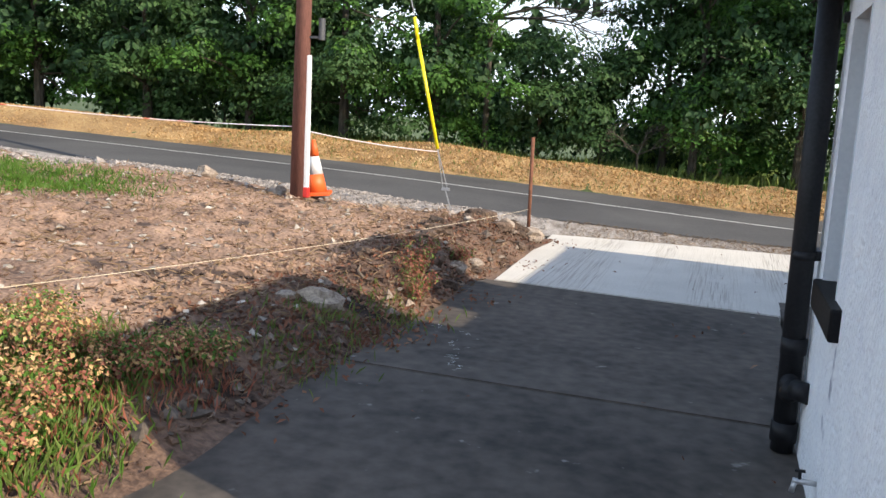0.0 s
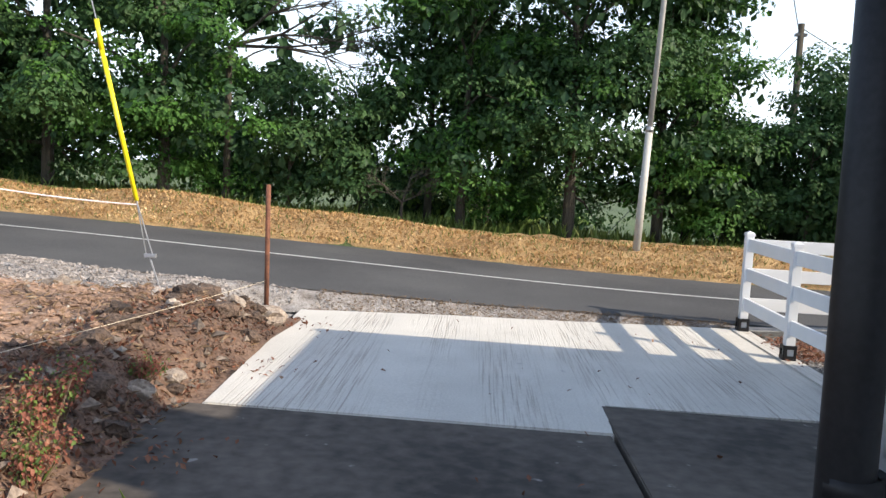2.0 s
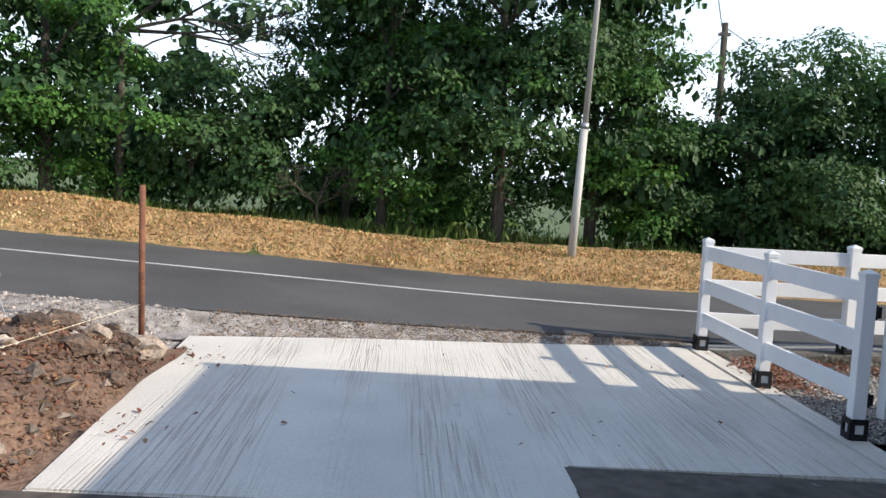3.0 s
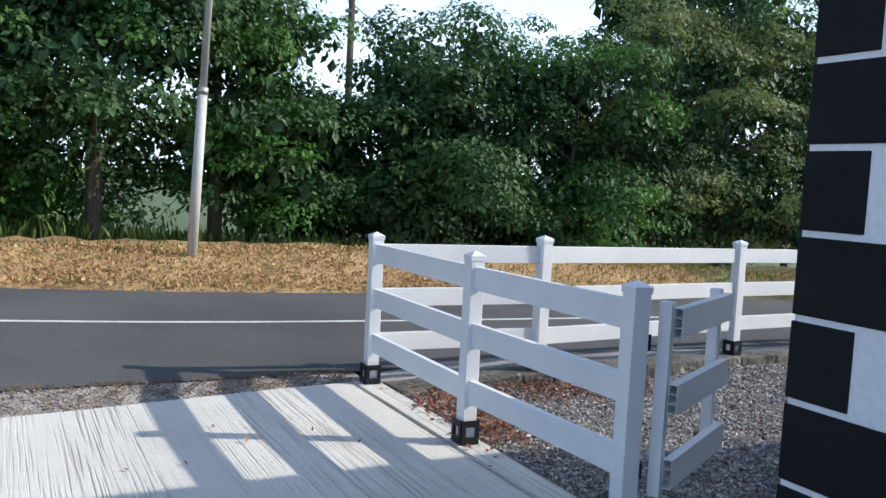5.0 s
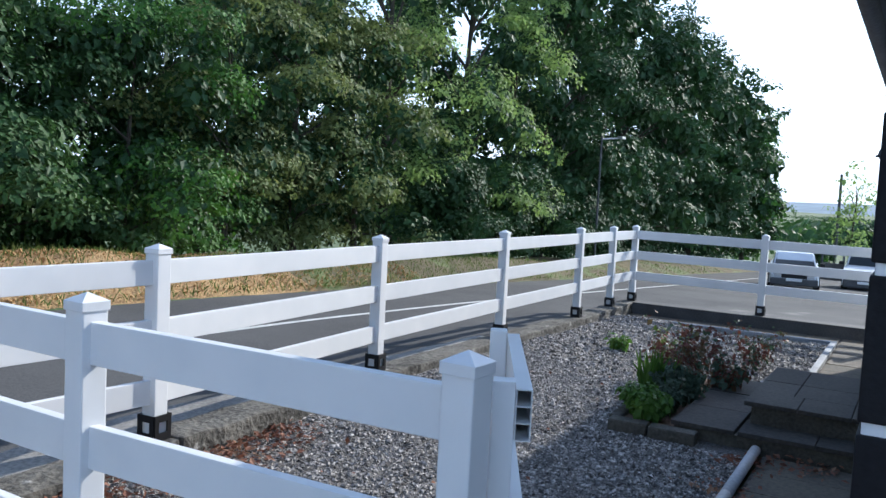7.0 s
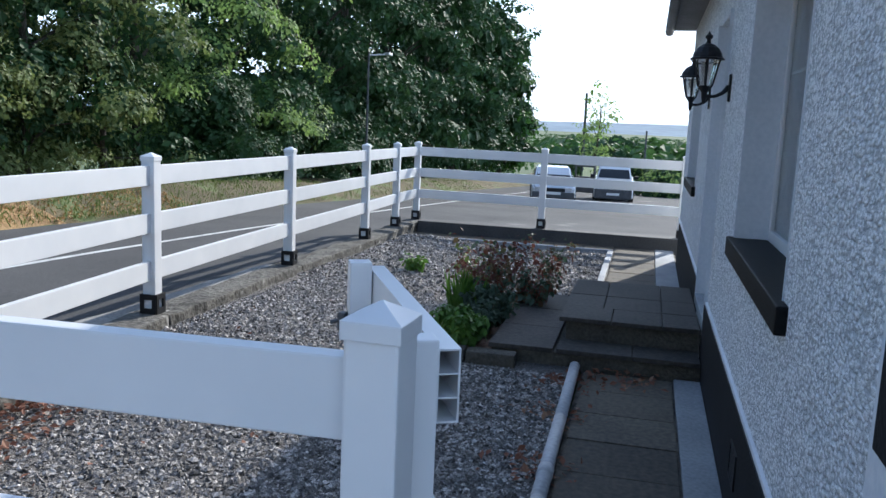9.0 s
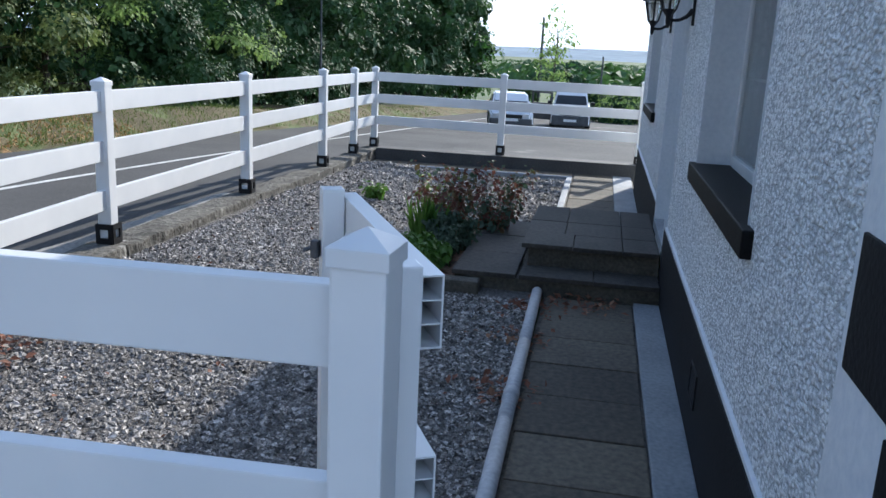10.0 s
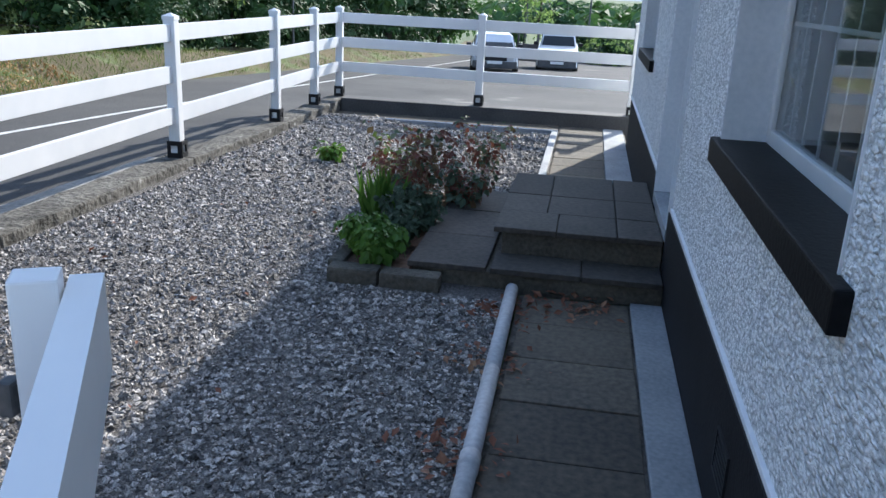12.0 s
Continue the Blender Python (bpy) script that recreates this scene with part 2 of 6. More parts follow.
SILL = material("chipped black paint", (0.004, 0.004, 0.005), (0.01, 0.01, 0.011), 3, 60, 0.55, bump=0.2, spec=0.14, spots=((0.3, 0.29, 0.28), 24, 0.78))
DRY_LEAF = leaf_material("dry leaves", (0.16, 0.08, 0.04), (0.46, 0.29, 0.13), (0.64, 0.5, 0.28), 0.85, 0.1)
GARDEN_LEAF = leaf_material("red-brown fallen leaves", (0.07, 0.028, 0.018), (0.2, 0.085, 0.05), (0.34, 0.22, 0.13), 0.7, 0.15)
GRASS = leaf_material("grass blades", (0.05, 0.09, 0.02), (0.14, 0.2, 0.045), (0.3, 0.31, 0.11), 0.5, 0.3)
RED_WEED = leaf_material("reddish weeds", (0.15, 0.035, 0.028), (0.32, 0.12, 0.075), (0.56, 0.47, 0.26), 0.6, 0.3)
HERB = leaf_material("herb leaves", (0.035, 0.09, 0.015), (0.1, 0.2, 0.03), (0.18, 0.28, 0.055), 0.45, 0.35)
LAVENDER = leaf_material("grey-green sprigs", (0.03, 0.052, 0.03), (0.065, 0.1, 0.06), (0.11, 0.14, 0.1), 0.6, 0.3)
MAROON = leaf_material("maroon leaves", (0.045, 0.02, 0.02), (0.13, 0.05, 0.035), (0.12, 0.11, 0.04), 0.5, 0.3)
CAR_WHITE = material("white car paint", (0.75, 0.76, 0.78), (0.8, 0.8, 0.82), 1, 30, 0.25, bump=0)
CAR_SILVER = material("silver car paint", (0.5, 0.53, 0.58), (0.6, 0.62, 0.66), 1, 30, 0.25, 0.3, bump=0)
CAR_GLASS = material("dark car glass", (0.05, 0.055, 0.06), (0.07, 0.075, 0.08), 1, 30, 0.03, bump=0)
TYRE = material("tyre rubber", (0.012, 0.012, 0.012), (0.022, 0.022, 0.022), 6, 60, 0.85)
PIPE_GREY = material("pale grey pipe", (0.3, 0.3, 0.31), (0.45, 0.45, 0.46), 3, 40, 0.6, bump=0.1)
EDGE_STRIP = material("pale painted concrete strip", (0.19, 0.2, 0.215), (0.31, 0.325, 0.34), 3, 45, 0.75, bump=0.3, spots=((0.2, 0.2, 0.2), 6, 0.68))


def brushed_material():
    """Pale concrete combed with fine lines along y, in bands."""
    m = material("brushed concrete", (0.46, 0.435, 0.39), (0.59, 0.56, 0.505), 1.3, 60, 0.85, bump=0.2, vary=0.03, spots=((0.42, 0.4, 0.37), 5, 0.71))
    n, l = m.node_tree.nodes, m.node_tree.links
    pos = n.new("ShaderNodeNewGeometry")
    warp = n.new("ShaderNodeTexNoise")
    warp.inputs["Scale"].default_value = 1.2
    band = n.new("ShaderNodeTexNoise")
    band.inputs["Scale"].default_value = 1.7
    mp = n.new("ShaderNodeMapping")
    mp.inputs["Scale"].default_value = (1, 0.12, 1)
    wave = n.new("ShaderNodeTexNoise")  # long combed streaks
    wave.inputs["Scale"].default_value, wave.inputs["Detail"].default_value = 1.0, 3
    comb = n.new("ShaderNodeMapping")
    comb.inputs["Scale"].default_value = (58, 1.1, 1)
    l.new(pos.outputs["Position"], mp.inputs[0])
    l.new(pos.outputs["Position"], comb.inputs[0])
    l.new(comb.outputs[0], wave.inputs["Vector"])
    line = n.new("ShaderNodeMapRange")
    line.inputs["From Min"].default_value, line.inputs["From Max"].default_value = 0.5, 0.66
    l.new(wave.outputs["Fac"], line.inputs[0])
    l.new(mp.outputs[0], band.inputs["Vector"])
    mask = n.new("ShaderNodeMapRange")
    mask.inputs["From Min"].default_value, mask.inputs["From Max"].default_value = 0.4, 0.58
    l.new(band.outputs[0], mask.inputs[0])
    mul = n.new("ShaderNodeMath")
    mul.operation = "MULTIPLY"
    l.new(line.outputs[0], mul.inputs[0])
    l.new(mask.outputs[0], mul.inputs[1])
    b = n.new("ShaderNodeBump")
    b.invert = True
    b.inputs["Strength"].default_value, b.inputs["Distance"].default_value = 0.7, 0.008
    l.new(mul.outputs[0], b.inputs["Height"])
    old = n["Principled BSDF"].inputs["Normal"].links[0].from_socket
    l.new(old, b.inputs["Normal"])
    l.new(b.outputs[0], n["Principled BSDF"].inputs["Normal"])
    colour = n["Principled BSDF"].inputs["Base Color"].links[0].from_socket
    # Combed lines take a darker tone than the concrete between them.
    darken = n.new("ShaderNodeMix")
    darken.data_type, darken.blend_type = "RGBA", "MULTIPLY"
    darken.inputs["B"].default_value = (0.72, 0.69, 0.66, 1)
    l.new(mul.outputs[0], darken.inputs["Factor"])
    l.new(colour, darken.inputs["A"])
    l.new(darken.outputs["Result"], n["Principled BSDF"].inputs["Base Color"])
    return m


BRUSHED = brushed_material()
END_WALL = material("dark painted concrete", (0.03, 0.03, 0.032), (0.07, 0.07, 0.07), 2, 40, 0.8, bump=0.3)
STEP_STONE = material("dark mossy stone", (0.035, 0.032, 0.025), (0.1, 0.09, 0.07), 4, 40, 0.9, bump=0.6, depth=0.02)
EARTHY_STONE = material("earthy stone", (0.17, 0.13, 0.1), (0.42, 0.35, 0.28), 5, 40, 0.95, bump=0.6, depth=0.02, vary=0.25)
DARK_EARTH = material("dark turned sods", (0.035, 0.025, 0.02), (0.15, 0.1, 0.07), 6, 40, 0.95, bump=0.9, depth=0.03, vary=0.3)
SHOULDER_STONE = material("crushed grey stone", (0.15, 0.13, 0.115), (0.4, 0.36, 0.33), 5, 60, 0.9, bump=0.3, vary=0.35, island=True)
DARK_STONE = material("dark stone", (0.06, 0.045, 0.035), (0.24, 0.19, 0.15), 4, 40, 0.9, bump=0.4, vary=0.4, island=True)
TWIG = material("dry twig", (0.1, 0.065, 0.04), (0.28, 0.2, 0.13), 8, 60, 0.9, bump=0.3)
DRY_STRAW = leaf_material("dry straw", (0.07, 0.04, 0.026), (0.25, 0.17, 0.1), (0.46, 0.35, 0.23), 0.8, 0.1)
RED = material("red plastic", (0.5, 0.02, 0.02), (0.6, 0.04, 0.03), 6, 50, 0.5, bump=0.05)
DARK_STEEL = material("dark grey metal", (0.05, 0.055, 0.06), (0.1, 0.1, 0.105), 5, 50, 0.6, 0.3, bump=0.05)
CORD = material("pale cord", (0.6, 0.5, 0.35), (0.75, 0.65, 0.5), 8, 90, 0.8, bump=0)
TAPE = material("barrier tape", (0.75, 0.6, 0.58), (0.85, 0.8, 0.78), 2, 30, 0.5, bump=0, spots=((0.6, 0.05, 0.05), 1.8, 0.55))


# ---- building helpers ----
def box(bm, x0, x1, y0, y1, z0, z1, bevel=0.0, m=None):
    v = bmesh.ops.create_cube(bm, size=1)["verts"]
    bmesh.ops.transform(bm, matrix=Matrix.Translation(((x0 + x1) / 2, (y0 + y1) / 2, (z0 + z1) / 2)) @ Matrix.Diagonal((x1 - x0, y1 - y0, z1 - z0, 1)), verts=v)
    if bevel:
        es = list({e for w in v for e in w.link_edges})
        r = bmesh.ops.bevel(bm, geom=es, offset=bevel, segments=2, affect="EDGES", profile=0.6)
        v = list({w for f in r["faces"] for w in f.verts} | {w for w in v if w.is_valid})
    if m is not None:
        bmesh.ops.transform(bm, matrix=m, verts=v)
    return bm


def rod(bm, p0, p1, r0, r1=None, n=10, caps=True):
    p0, p1 = Vector(p0), Vector(p1)
    d = p1 - p0
    turn = d.to_track_quat("Z", "Y").to_matrix().to_4x4()
    bmesh.ops.create_cone(bm, cap_ends=caps, segments=n, radius1=r0, radius2=r0 if r1 is None else r1, depth=d.length,
                          matrix=Matrix.Translation((p0 + p1) / 2) @ turn)
    return bm


def beam(bm, p0, p1, w, h, bevel=0.004):
    """A straight bar of width w (sideways) and height h from p0 to p1 (its middle line)."""
    p0, p1 = Vector(p0), Vector(p1)
    d = p1 - p0
    ax = d.normalized()
    side = Vector((0, 0, 1)).cross(ax).normalized()
    up = ax.cross(side)
    m = Matrix((ax, side, up)).transposed().to_4x4()
    m.translation = (p0 + p1) / 2
    return box(bm, -d.length / 2, d.length / 2, -w / 2, w / 2, -h / 2, h / 2, bevel, m)


def mesh_of(bm, name, mat, smooth=False):
    me = bpy.data.meshes.new(name)
    bm.to_mesh(me)
    bm.free()
    me.materials.append(mat)
    if smooth:
        me.polygons.foreach_set("use_smooth", [True] * len(me.polygons))
    return me


def thing(name, at, label, category, group="", kind=""):
    e = new(name)
    e.location = at
    return tagged(e, label, category, group, kind)


def part(name, bm, mat, parent=None, label="", smooth=False):
    """One mesh under a thing or a part; the bmesh is in the world's metres."""
    me = bm if isinstance(bm, bpy.types.Mesh) else mesh_of(bm, name, mat, smooth)
    ob = new(name, me)
    if parent is not None:
        ob.parent = parent
        if parent.parent is None:
            ob.matrix_parent_inverse = parent.matrix_basis.inverted()
    return tagged(ob, label)


def structure(name, bm, mat, label="", category="", smooth=False):
    return tagged(part(name, bm, mat, None, label, smooth), label, category, "", "structure")


def smoothstep(a, b, x):
    t = np.clip((x - a) / (b - a), 0, 1)
    return t * t * (3 - 2 * t)


def wave_noise(x, y, seed, scale):
    """Smooth cheap noise over arrays, about -1 to 1."""
    r = np.random.RandomState(seed)
    out = np.zeros_like(x, dtype=float)
    for i in range(7):
        a, f, p = r.uniform(0, 6.3), scale * r.uniform(0.6, 2.2), r.uniform(0, 6.3)
        out += np.sin((x * np.cos(a) + y * np.sin(a)) * f + p) / 3.5
    return out


def sheet(name, xs, ys, height, mat, smooth=True):
    """A height field over a grid of lines xs, ys."""
    gx, gy = np.meshgrid(xs, ys)
    co = np.stack([gx, gy, height(gx, gy)], -1).reshape(-1, 3)
    w, h = len(xs), len(ys)
    i = (np.arange(h - 1)[:, None] * w + np.arange(w - 1)[None, :]).reshape(-1)
    return raw_mesh(name, co, np.stack([i, i + 1, i + w + 1, i + w], -1), mat, smooth)


def raw_mesh(name, co, faces, mat, smooth=False):
    me = bpy.data.meshes.new(name)
    k = faces.shape[1]
    me.vertices.add(len(co))
    me.vertices.foreach_set("co", np.ascontiguousarray(co, dtype=np.float32).ravel())
    me.loops.add(faces.size)
    me.loops.foreach_set("vertex_index", np.ascontiguousarray(faces, dtype=np.int32).ravel())
    me.polygons.add(len(faces))
    me.polygons.foreach_set("loop_start", np.arange(0, faces.size, k, dtype=np.int32))
    me.polygons.foreach_set("use_smooth", np.full(len(faces), smooth))
    me.update(calc_edges=True)
    me.materials.append(mat)
    return me


# ---- the lie of the land ----
def road_z(x):
    """Height of the road along its length, smoothed between the breaks of its slope."""
    x = np.asarray(x, float)
    return sum(np.interp(x + d, (-60, -16, -6.7, -1.1, 1.1, 3.7, 8.5, 13.2, 75), (2.2, 0.65, 0.3, 0.0, -0.12, -0.2, -0.3, -0.5, -3.9)) for d in (-1.2, -0.6, 0, 0.6, 1.2)) / 5


def land_z(x, y):
    base = road_z(x) - 0.05
    bank = smoothstep(17.3, 18.6, y) * (0.36 + 0.1 * wave_noise(x, y, 3, 0.8)) - smoothstep(19.8, 30, y) * 1.0
    return base + np.where(y > 17.2, bank, 0) - 14 * smoothstep(90, 600, np.hypot(x, y))


def grid_lines(near0, near1, step, far):
    near = np.arange(near0, near1 + step / 2, step)
    out = np.geomspace(step * 2, far, 26)
    return np.concatenate([near0 - out[::-1], near, near1 + out])


def ground_z(x, y):
    z = land_z(x, y)
    garden = (x > 2.2) & (x < 14.8) & (y > 8) & (y < 13.3)
    return np.where(garden, z - 0.6, z) - np.where((y < 13.2) & (y > -12) & (x > -26) & (x < 14.3), 0.3, 0)


structure("ground", sheet("ground", grid_lines(-32, 46, 0.5, 3500), grid_lines(-12, 34, 0.5, 3500), ground_z, GRASS_GROUND), None, "open grassy ground falling away to the distance", "ground")
xs_road = np.arange(-70, 62, 0.5)


def camber(x, y):
    return road_z(x) + 0.04 * (np.cos((y - 15) / 2.6 * 1.2) - 1)


def near_edge(x):
    """Where the asphalt ends on the house side."""
    return np.interp(x, (-70, -3, -0.7, 0.7, 2.0, 2.9, 4.4, 6.9, 9.6, 14.9, 15.5, 110), (12.3, 12.15, 12.4, 12.62, 12.74, 12.82, 12.9, 12.95, 13.0, 13.06, 12.2, 12.2))


rows_across = np.linspace(0, 1, 12)
gx, gv = np.meshgrid(xs_road, rows_across)
gy = near_edge(gx) * (1 - gv) + 17.35 * gv
idx = (np.arange(11)[:, None] * len(xs_road) + np.arange(len(xs_road) - 1)[None, :]).reshape(-1)
structure("road", raw_mesh("road", np.stack([gx, gy, camber(gx, gy)], -1).reshape(-1, 3), np.stack([idx, idx + 1, idx + len(xs_road) + 1, idx + len(xs_road)], -1), ASPHALT, True), None, "grey asphalt country road with a worn surface", "road")
structure("road_marking", sheet("road_marking", xs_road, np.array([14.95, 15.04]), lambda x, y: camber(x, y) + 0.006, LINE), None, "continuous white painted line along the road", "marking")
structure("forecourt", sheet("forecourt", np.arange(14.8, 60, 1.0), np.linspace(2, 12.24, 8), lambda x, y: road_z(x) + 0.015, FORECOURT), None, "worn grey asphalt forecourt beyond the garden", "pavement")
structure("verge", sheet("verge", np.arange(-60, 12.01, 0.25), np.arange(17.2, 20.5, 0.12), lambda x, y: land_z(x, y) + 0.06 - 0.09 * (1 - smoothstep(17.2, 17.7, y)) + 0.03 * wave_noise(x, y, 9, 5) + 0.02 * wave_noise(x, y, 19, 14), VERGE), None, "roadside bank of dry brown leaves and grass", "verge")
structure("verge_far", sheet("verge_far", np.arange(12.0, 100, 0.25), np.arange(17.2, 20.5, 0.12), lambda x, y: land_z(x, y) + 0.06 - 0.09 * (1 - smoothstep(17.2, 17.7, y)) + 0.03 * wave_noise(x, y, 9, 5) + 0.02 * wave_noise(x, y, 19, 14), GRASSY_VERGE), None, "dull grassy roadside bank under the trees", "verge")


def shoulder_z(x, y):
    return road_z(x) - 0.01 + 0.018 * wave_noise(x, y, 31, 3) + 0.01 * wave_noise(x, y, 33, 14) - 0.03 * smoothstep(12.0, 12.25, y)


def shoulder_end_z(x, y):
    """The shoulder, running down to the apron's level at its end."""
    k = smoothstep(-3.6, -2.35, x) * (1 - smoothstep(11.7, 12.2, y))
    return shoulder_z(x, y) * (1 - k) - 0.16 * k


structure("road_shoulder", sheet("road_shoulder", np.arange(-40, -2.2, 0.12), np.arange(10.0, 12.35, 0.08), shoulder_end_z, SHOULDER), None, "grey crushed stone shoulder at the road's edge", "gravel")


def apron_z(x):
    """The apron falls gently along the road."""
    return -0.115 - 0.02 * (x + 2.1)


def apron_far(x):
    """The apron's edge towards the road."""
    return np.interp(x, (-2.3, -0.7, 0.75, 2.05, 2.92), (11.69, 12.02, 12.24, 12.48, 12.62))


def grit_z(x, y):
    k = smoothstep(0, 1, (y - apron_far(x)) / (near_edge(x) + 0.05 - apron_far(x)))
    return (apron_z(x) - 0.025 + 0.012 * wave_noise(x, y, 33, 9)) * (1 - k) + (camber(x, y) - 0.012) * k


structure("road_shoulder", sheet("road_shoulder", np.arange(-2.7, 2.85, 0.08), np.arange(11.6, 12.95, 0.05), grit_z, SHOULDER), None, "thin strip of grit between apron and road", "gravel")

# ---- far distance ----
hx = np.linspace(-2500, 2500, 90)
ridge = np.stack([3300 + 300 * np.sin(hx / 900), hx, 14 + 13 * wave_noise(hx, hx * 0, 51, 0.0022)], -1)
foot = ridge * np.array((1, 1, 0)) + np.array((-900, 0, -30))
i = np.arange(89)[:, None]
structure("backdrop", raw_mesh("backdrop", np.concatenate([ridge, foot]), np.concatenate([i, i + 1, i + 91, i + 90], 1), HILL, True), None, "hills on the horizon, haze put into their blue-grey colour", "hills")


# ---- drive ----
def drive_z(y):
    return -0.115 + 0.012 * np.clip(8 - y, 0, 8)


def pave_z(x, y):
    """The drive, falling towards the house side where it meets the apron."""
    return drive_z(y) - 0.02 * np.clip(x + 2.1, 0, 5) * smoothstep(3.5, 8, y)


def slab_of(corners, height, deep=0.3, gap=0.013, rim=0.008):
    """A slab over a plan outline (anticlockwise), its top following height(x, y)."""
    mx, my = sum(c[0] for c in corners) / len(corners), sum(c[1] for c in corners) / len(corners)
    plan = [(x - math.copysign(gap, x - mx), y - math.copysign(gap, y - my)) for x, y in corners]
    bm = bmesh.new()
    low = [bm.verts.new((x, y, float(height(x, y)) - deep)) for x, y in plan]
    up = [bm.verts.new((x, y, float(height(x, y)))) for x, y in plan]
    bm.faces.new(low[::-1])
    bm.faces.new(up)
    n = len(plan)
    for k in range(n):
        bm.faces.new((low[k], low[(k + 1) % n], up[(k + 1) % n], up[k]))
    tops = set(up)
    bmesh.ops.bevel(bm, geom=[e for e in bm.edges if e.verts[0] in tops and e.verts[1] in tops], offset=rim, segments=2, affect="EDGES")
    return bm


bm = bmesh.new()
box(bm, -2.5, 2.77, -10, 8.2, -0.6, -0.28)
drive = structure("drive", bm, OLD_CONCRETE, "dark old concrete drive with joints", "drive")
for x0, x1, y0, y1 in ((-2.45, 0.6, -10, -0.4), (-2.45, 0.6, -0.4, 4.66), (-2.45, 0.6, 4.66, 8.0), (0.6, 2.81, 4.3, 8.71)):
    part("slab", slab_of([(x0, y0), (x1, y0), (x1, y1), (x0, y1)], pave_z), OLD_CONCRETE, drive)
reach = [(x, float(apron_far(x))) for x in (2.68, 2.05, 0.75, -0.7, -2.28)]
pad = structure("concrete_apron", slab_of([(-2.12, 7.99), (0.62, 8.03), (0.64, 8.72), (2.68, 8.76)] + reach, lambda x, y: apron_z(x), 0.3, 0.004, 0.012), BRUSHED, "pale new brushed concrete apron at the road", "pavement")
part("kerb_strip", slab_of([(2.69, 8.76), (2.92, 8.76), (2.92, 12.66), (2.69, 12.58)], lambda x, y: apron_z(x), 0.3, 0.004, 0.012), BRUSHED, pad)


# scuffed chalk on the drive
rr = random.Random(77)
bm = bmesh.new()
for (x0, y0), (x1, y1), n in (((-1.74, 5.47), (-1.46, 4.72), 34), ((-1.96, 5.83), (-1.66, 5.7), 12)):
    for _ in range(n):
        s = rr.random()
        x, y = x0 + (x1 - x0) * s + rr.gauss(0, 0.022), y0 + (y1 - y0) * s + rr.gauss(0, 0.022)
        w, k, a = rr.uniform(0.002, 0.005), rr.uniform(0.005, 0.018), rr.uniform(0, 3.14)
        dx, dy = Vector((math.cos(a), math.sin(a), 0)) * k, Vector((-math.sin(a), math.cos(a), 0)) * w
        o = Vector((x, y, float(pave_z(np.array(x), np.array(y))) + 0.006))
        bm.faces.new([bm.verts.new(o + p) for p in (-dx - dy, dx - dy * 0.4, dx + dy, -dx + dy * 0.5)])
structure("chalk_marking", bm, LINE, "scuffed white chalk marks on the drive", "marking")


# ---- dirt plot ----
def dirt_z(x, y):
    edge = smoothstep(0, 0.55, -2.12 + 0.1 * wave_noise(x, y, 5, 1.5) - x)
    rough = 0.045 * wave_noise(x, y, 8, 1.6) + 0.03 * wave_noise(x, y, 4, 6) + 0.018 * wave_noise(x, y, 14, 17) + 0.009 * wave_noise(x, y, 16, 37)
    heap = 0.16 * np.exp(-((x + 2.9) ** 2 / 0.5 + (y - 9.6) ** 2 / 1.6)) + 0.16 * np.exp(-((x + 2.65) ** 2 / 0.25 + (y - 7.2) ** 2 / 1.2))
    return drive_z(y) - 0.015 + edge * (0.2 + rough * (0.5 + 0.5 * edge) + heap + 0.075 * np.clip(-2.6 - x, 0, 4.4) + 0.035 * np.clip(-7 - x, 0, 20)) - smoothstep(10.6, 11.5, y) * 0.38 * edge * smoothstep(0.0, 0.5, -2.0 - x)


structure("dirt_plot", sheet("dirt_plot", np.arange(-26, -1.95, 0.07), np.arange(-4, 11.95, 0.07), dirt_z, EARTH), None, "bare brown earth plot with stones and twigs", "soil")


# ---- house ----
HX, HY = 2.825, 8.69  # the front corner
HEND = 13.5  # the far end
EAVE = 2.6
AX, AROOF, AEND = 0.47, 2.2, 4.36  # the annex: wall face, roof height, end


def wall_with_holes(bm, u0, u1, z0, z1, holes, thick, place):
    """A wall from u0 to u1 with rectangular holes (ua, ub, za, zb); place(u, d, z) gives the world's point."""
    us = sorted({u0, u1, *[h[0] for h in holes], *[h[1] for h in holes]})
    zs = sorted({z0, z1, *[h[2] for h in holes], *[h[3] for h in holes]})
    vs = {}

    def vert(u, d, z):
        if (u, d, z) not in vs:
            vs[u, d, z] = bm.verts.new(place(u, d, z))
        return vs[u, d, z]
    solid = {(i, j) for i in range(len(us) - 1) for j in range(len(zs) - 1)
             if not any(h[0] <= us[i] and us[i + 1] <= h[1] and h[2] <= zs[j] and zs[j + 1] <= h[3] for h in holes)}
    for i, j in solid:
        a, b, c, d = us[i], us[i + 1], zs[j], zs[j + 1]
        for q in (0, thick):
            bm.faces.new([vert(a, q, c), vert(b, q, c), vert(b, q, d), vert(a, q, d)])
        for di, dj, p, q in ((-1, 0, (a, c), (a, d)), (1, 0, (b, c), (b, d)), (0, -1, (a, c), (b, c)), (0, 1, (a, d), (b, d))):
            if (i + di, j + dj) not in solid:
                bm.faces.new([vert(p[0], 0, p[1]), vert(q[0], 0, q[1]), vert(q[0], thick, q[1]), vert(p[0], thick, p[1])])
    bmesh.ops.recalc_face_normals(bm, faces=bm.faces)
    return bm


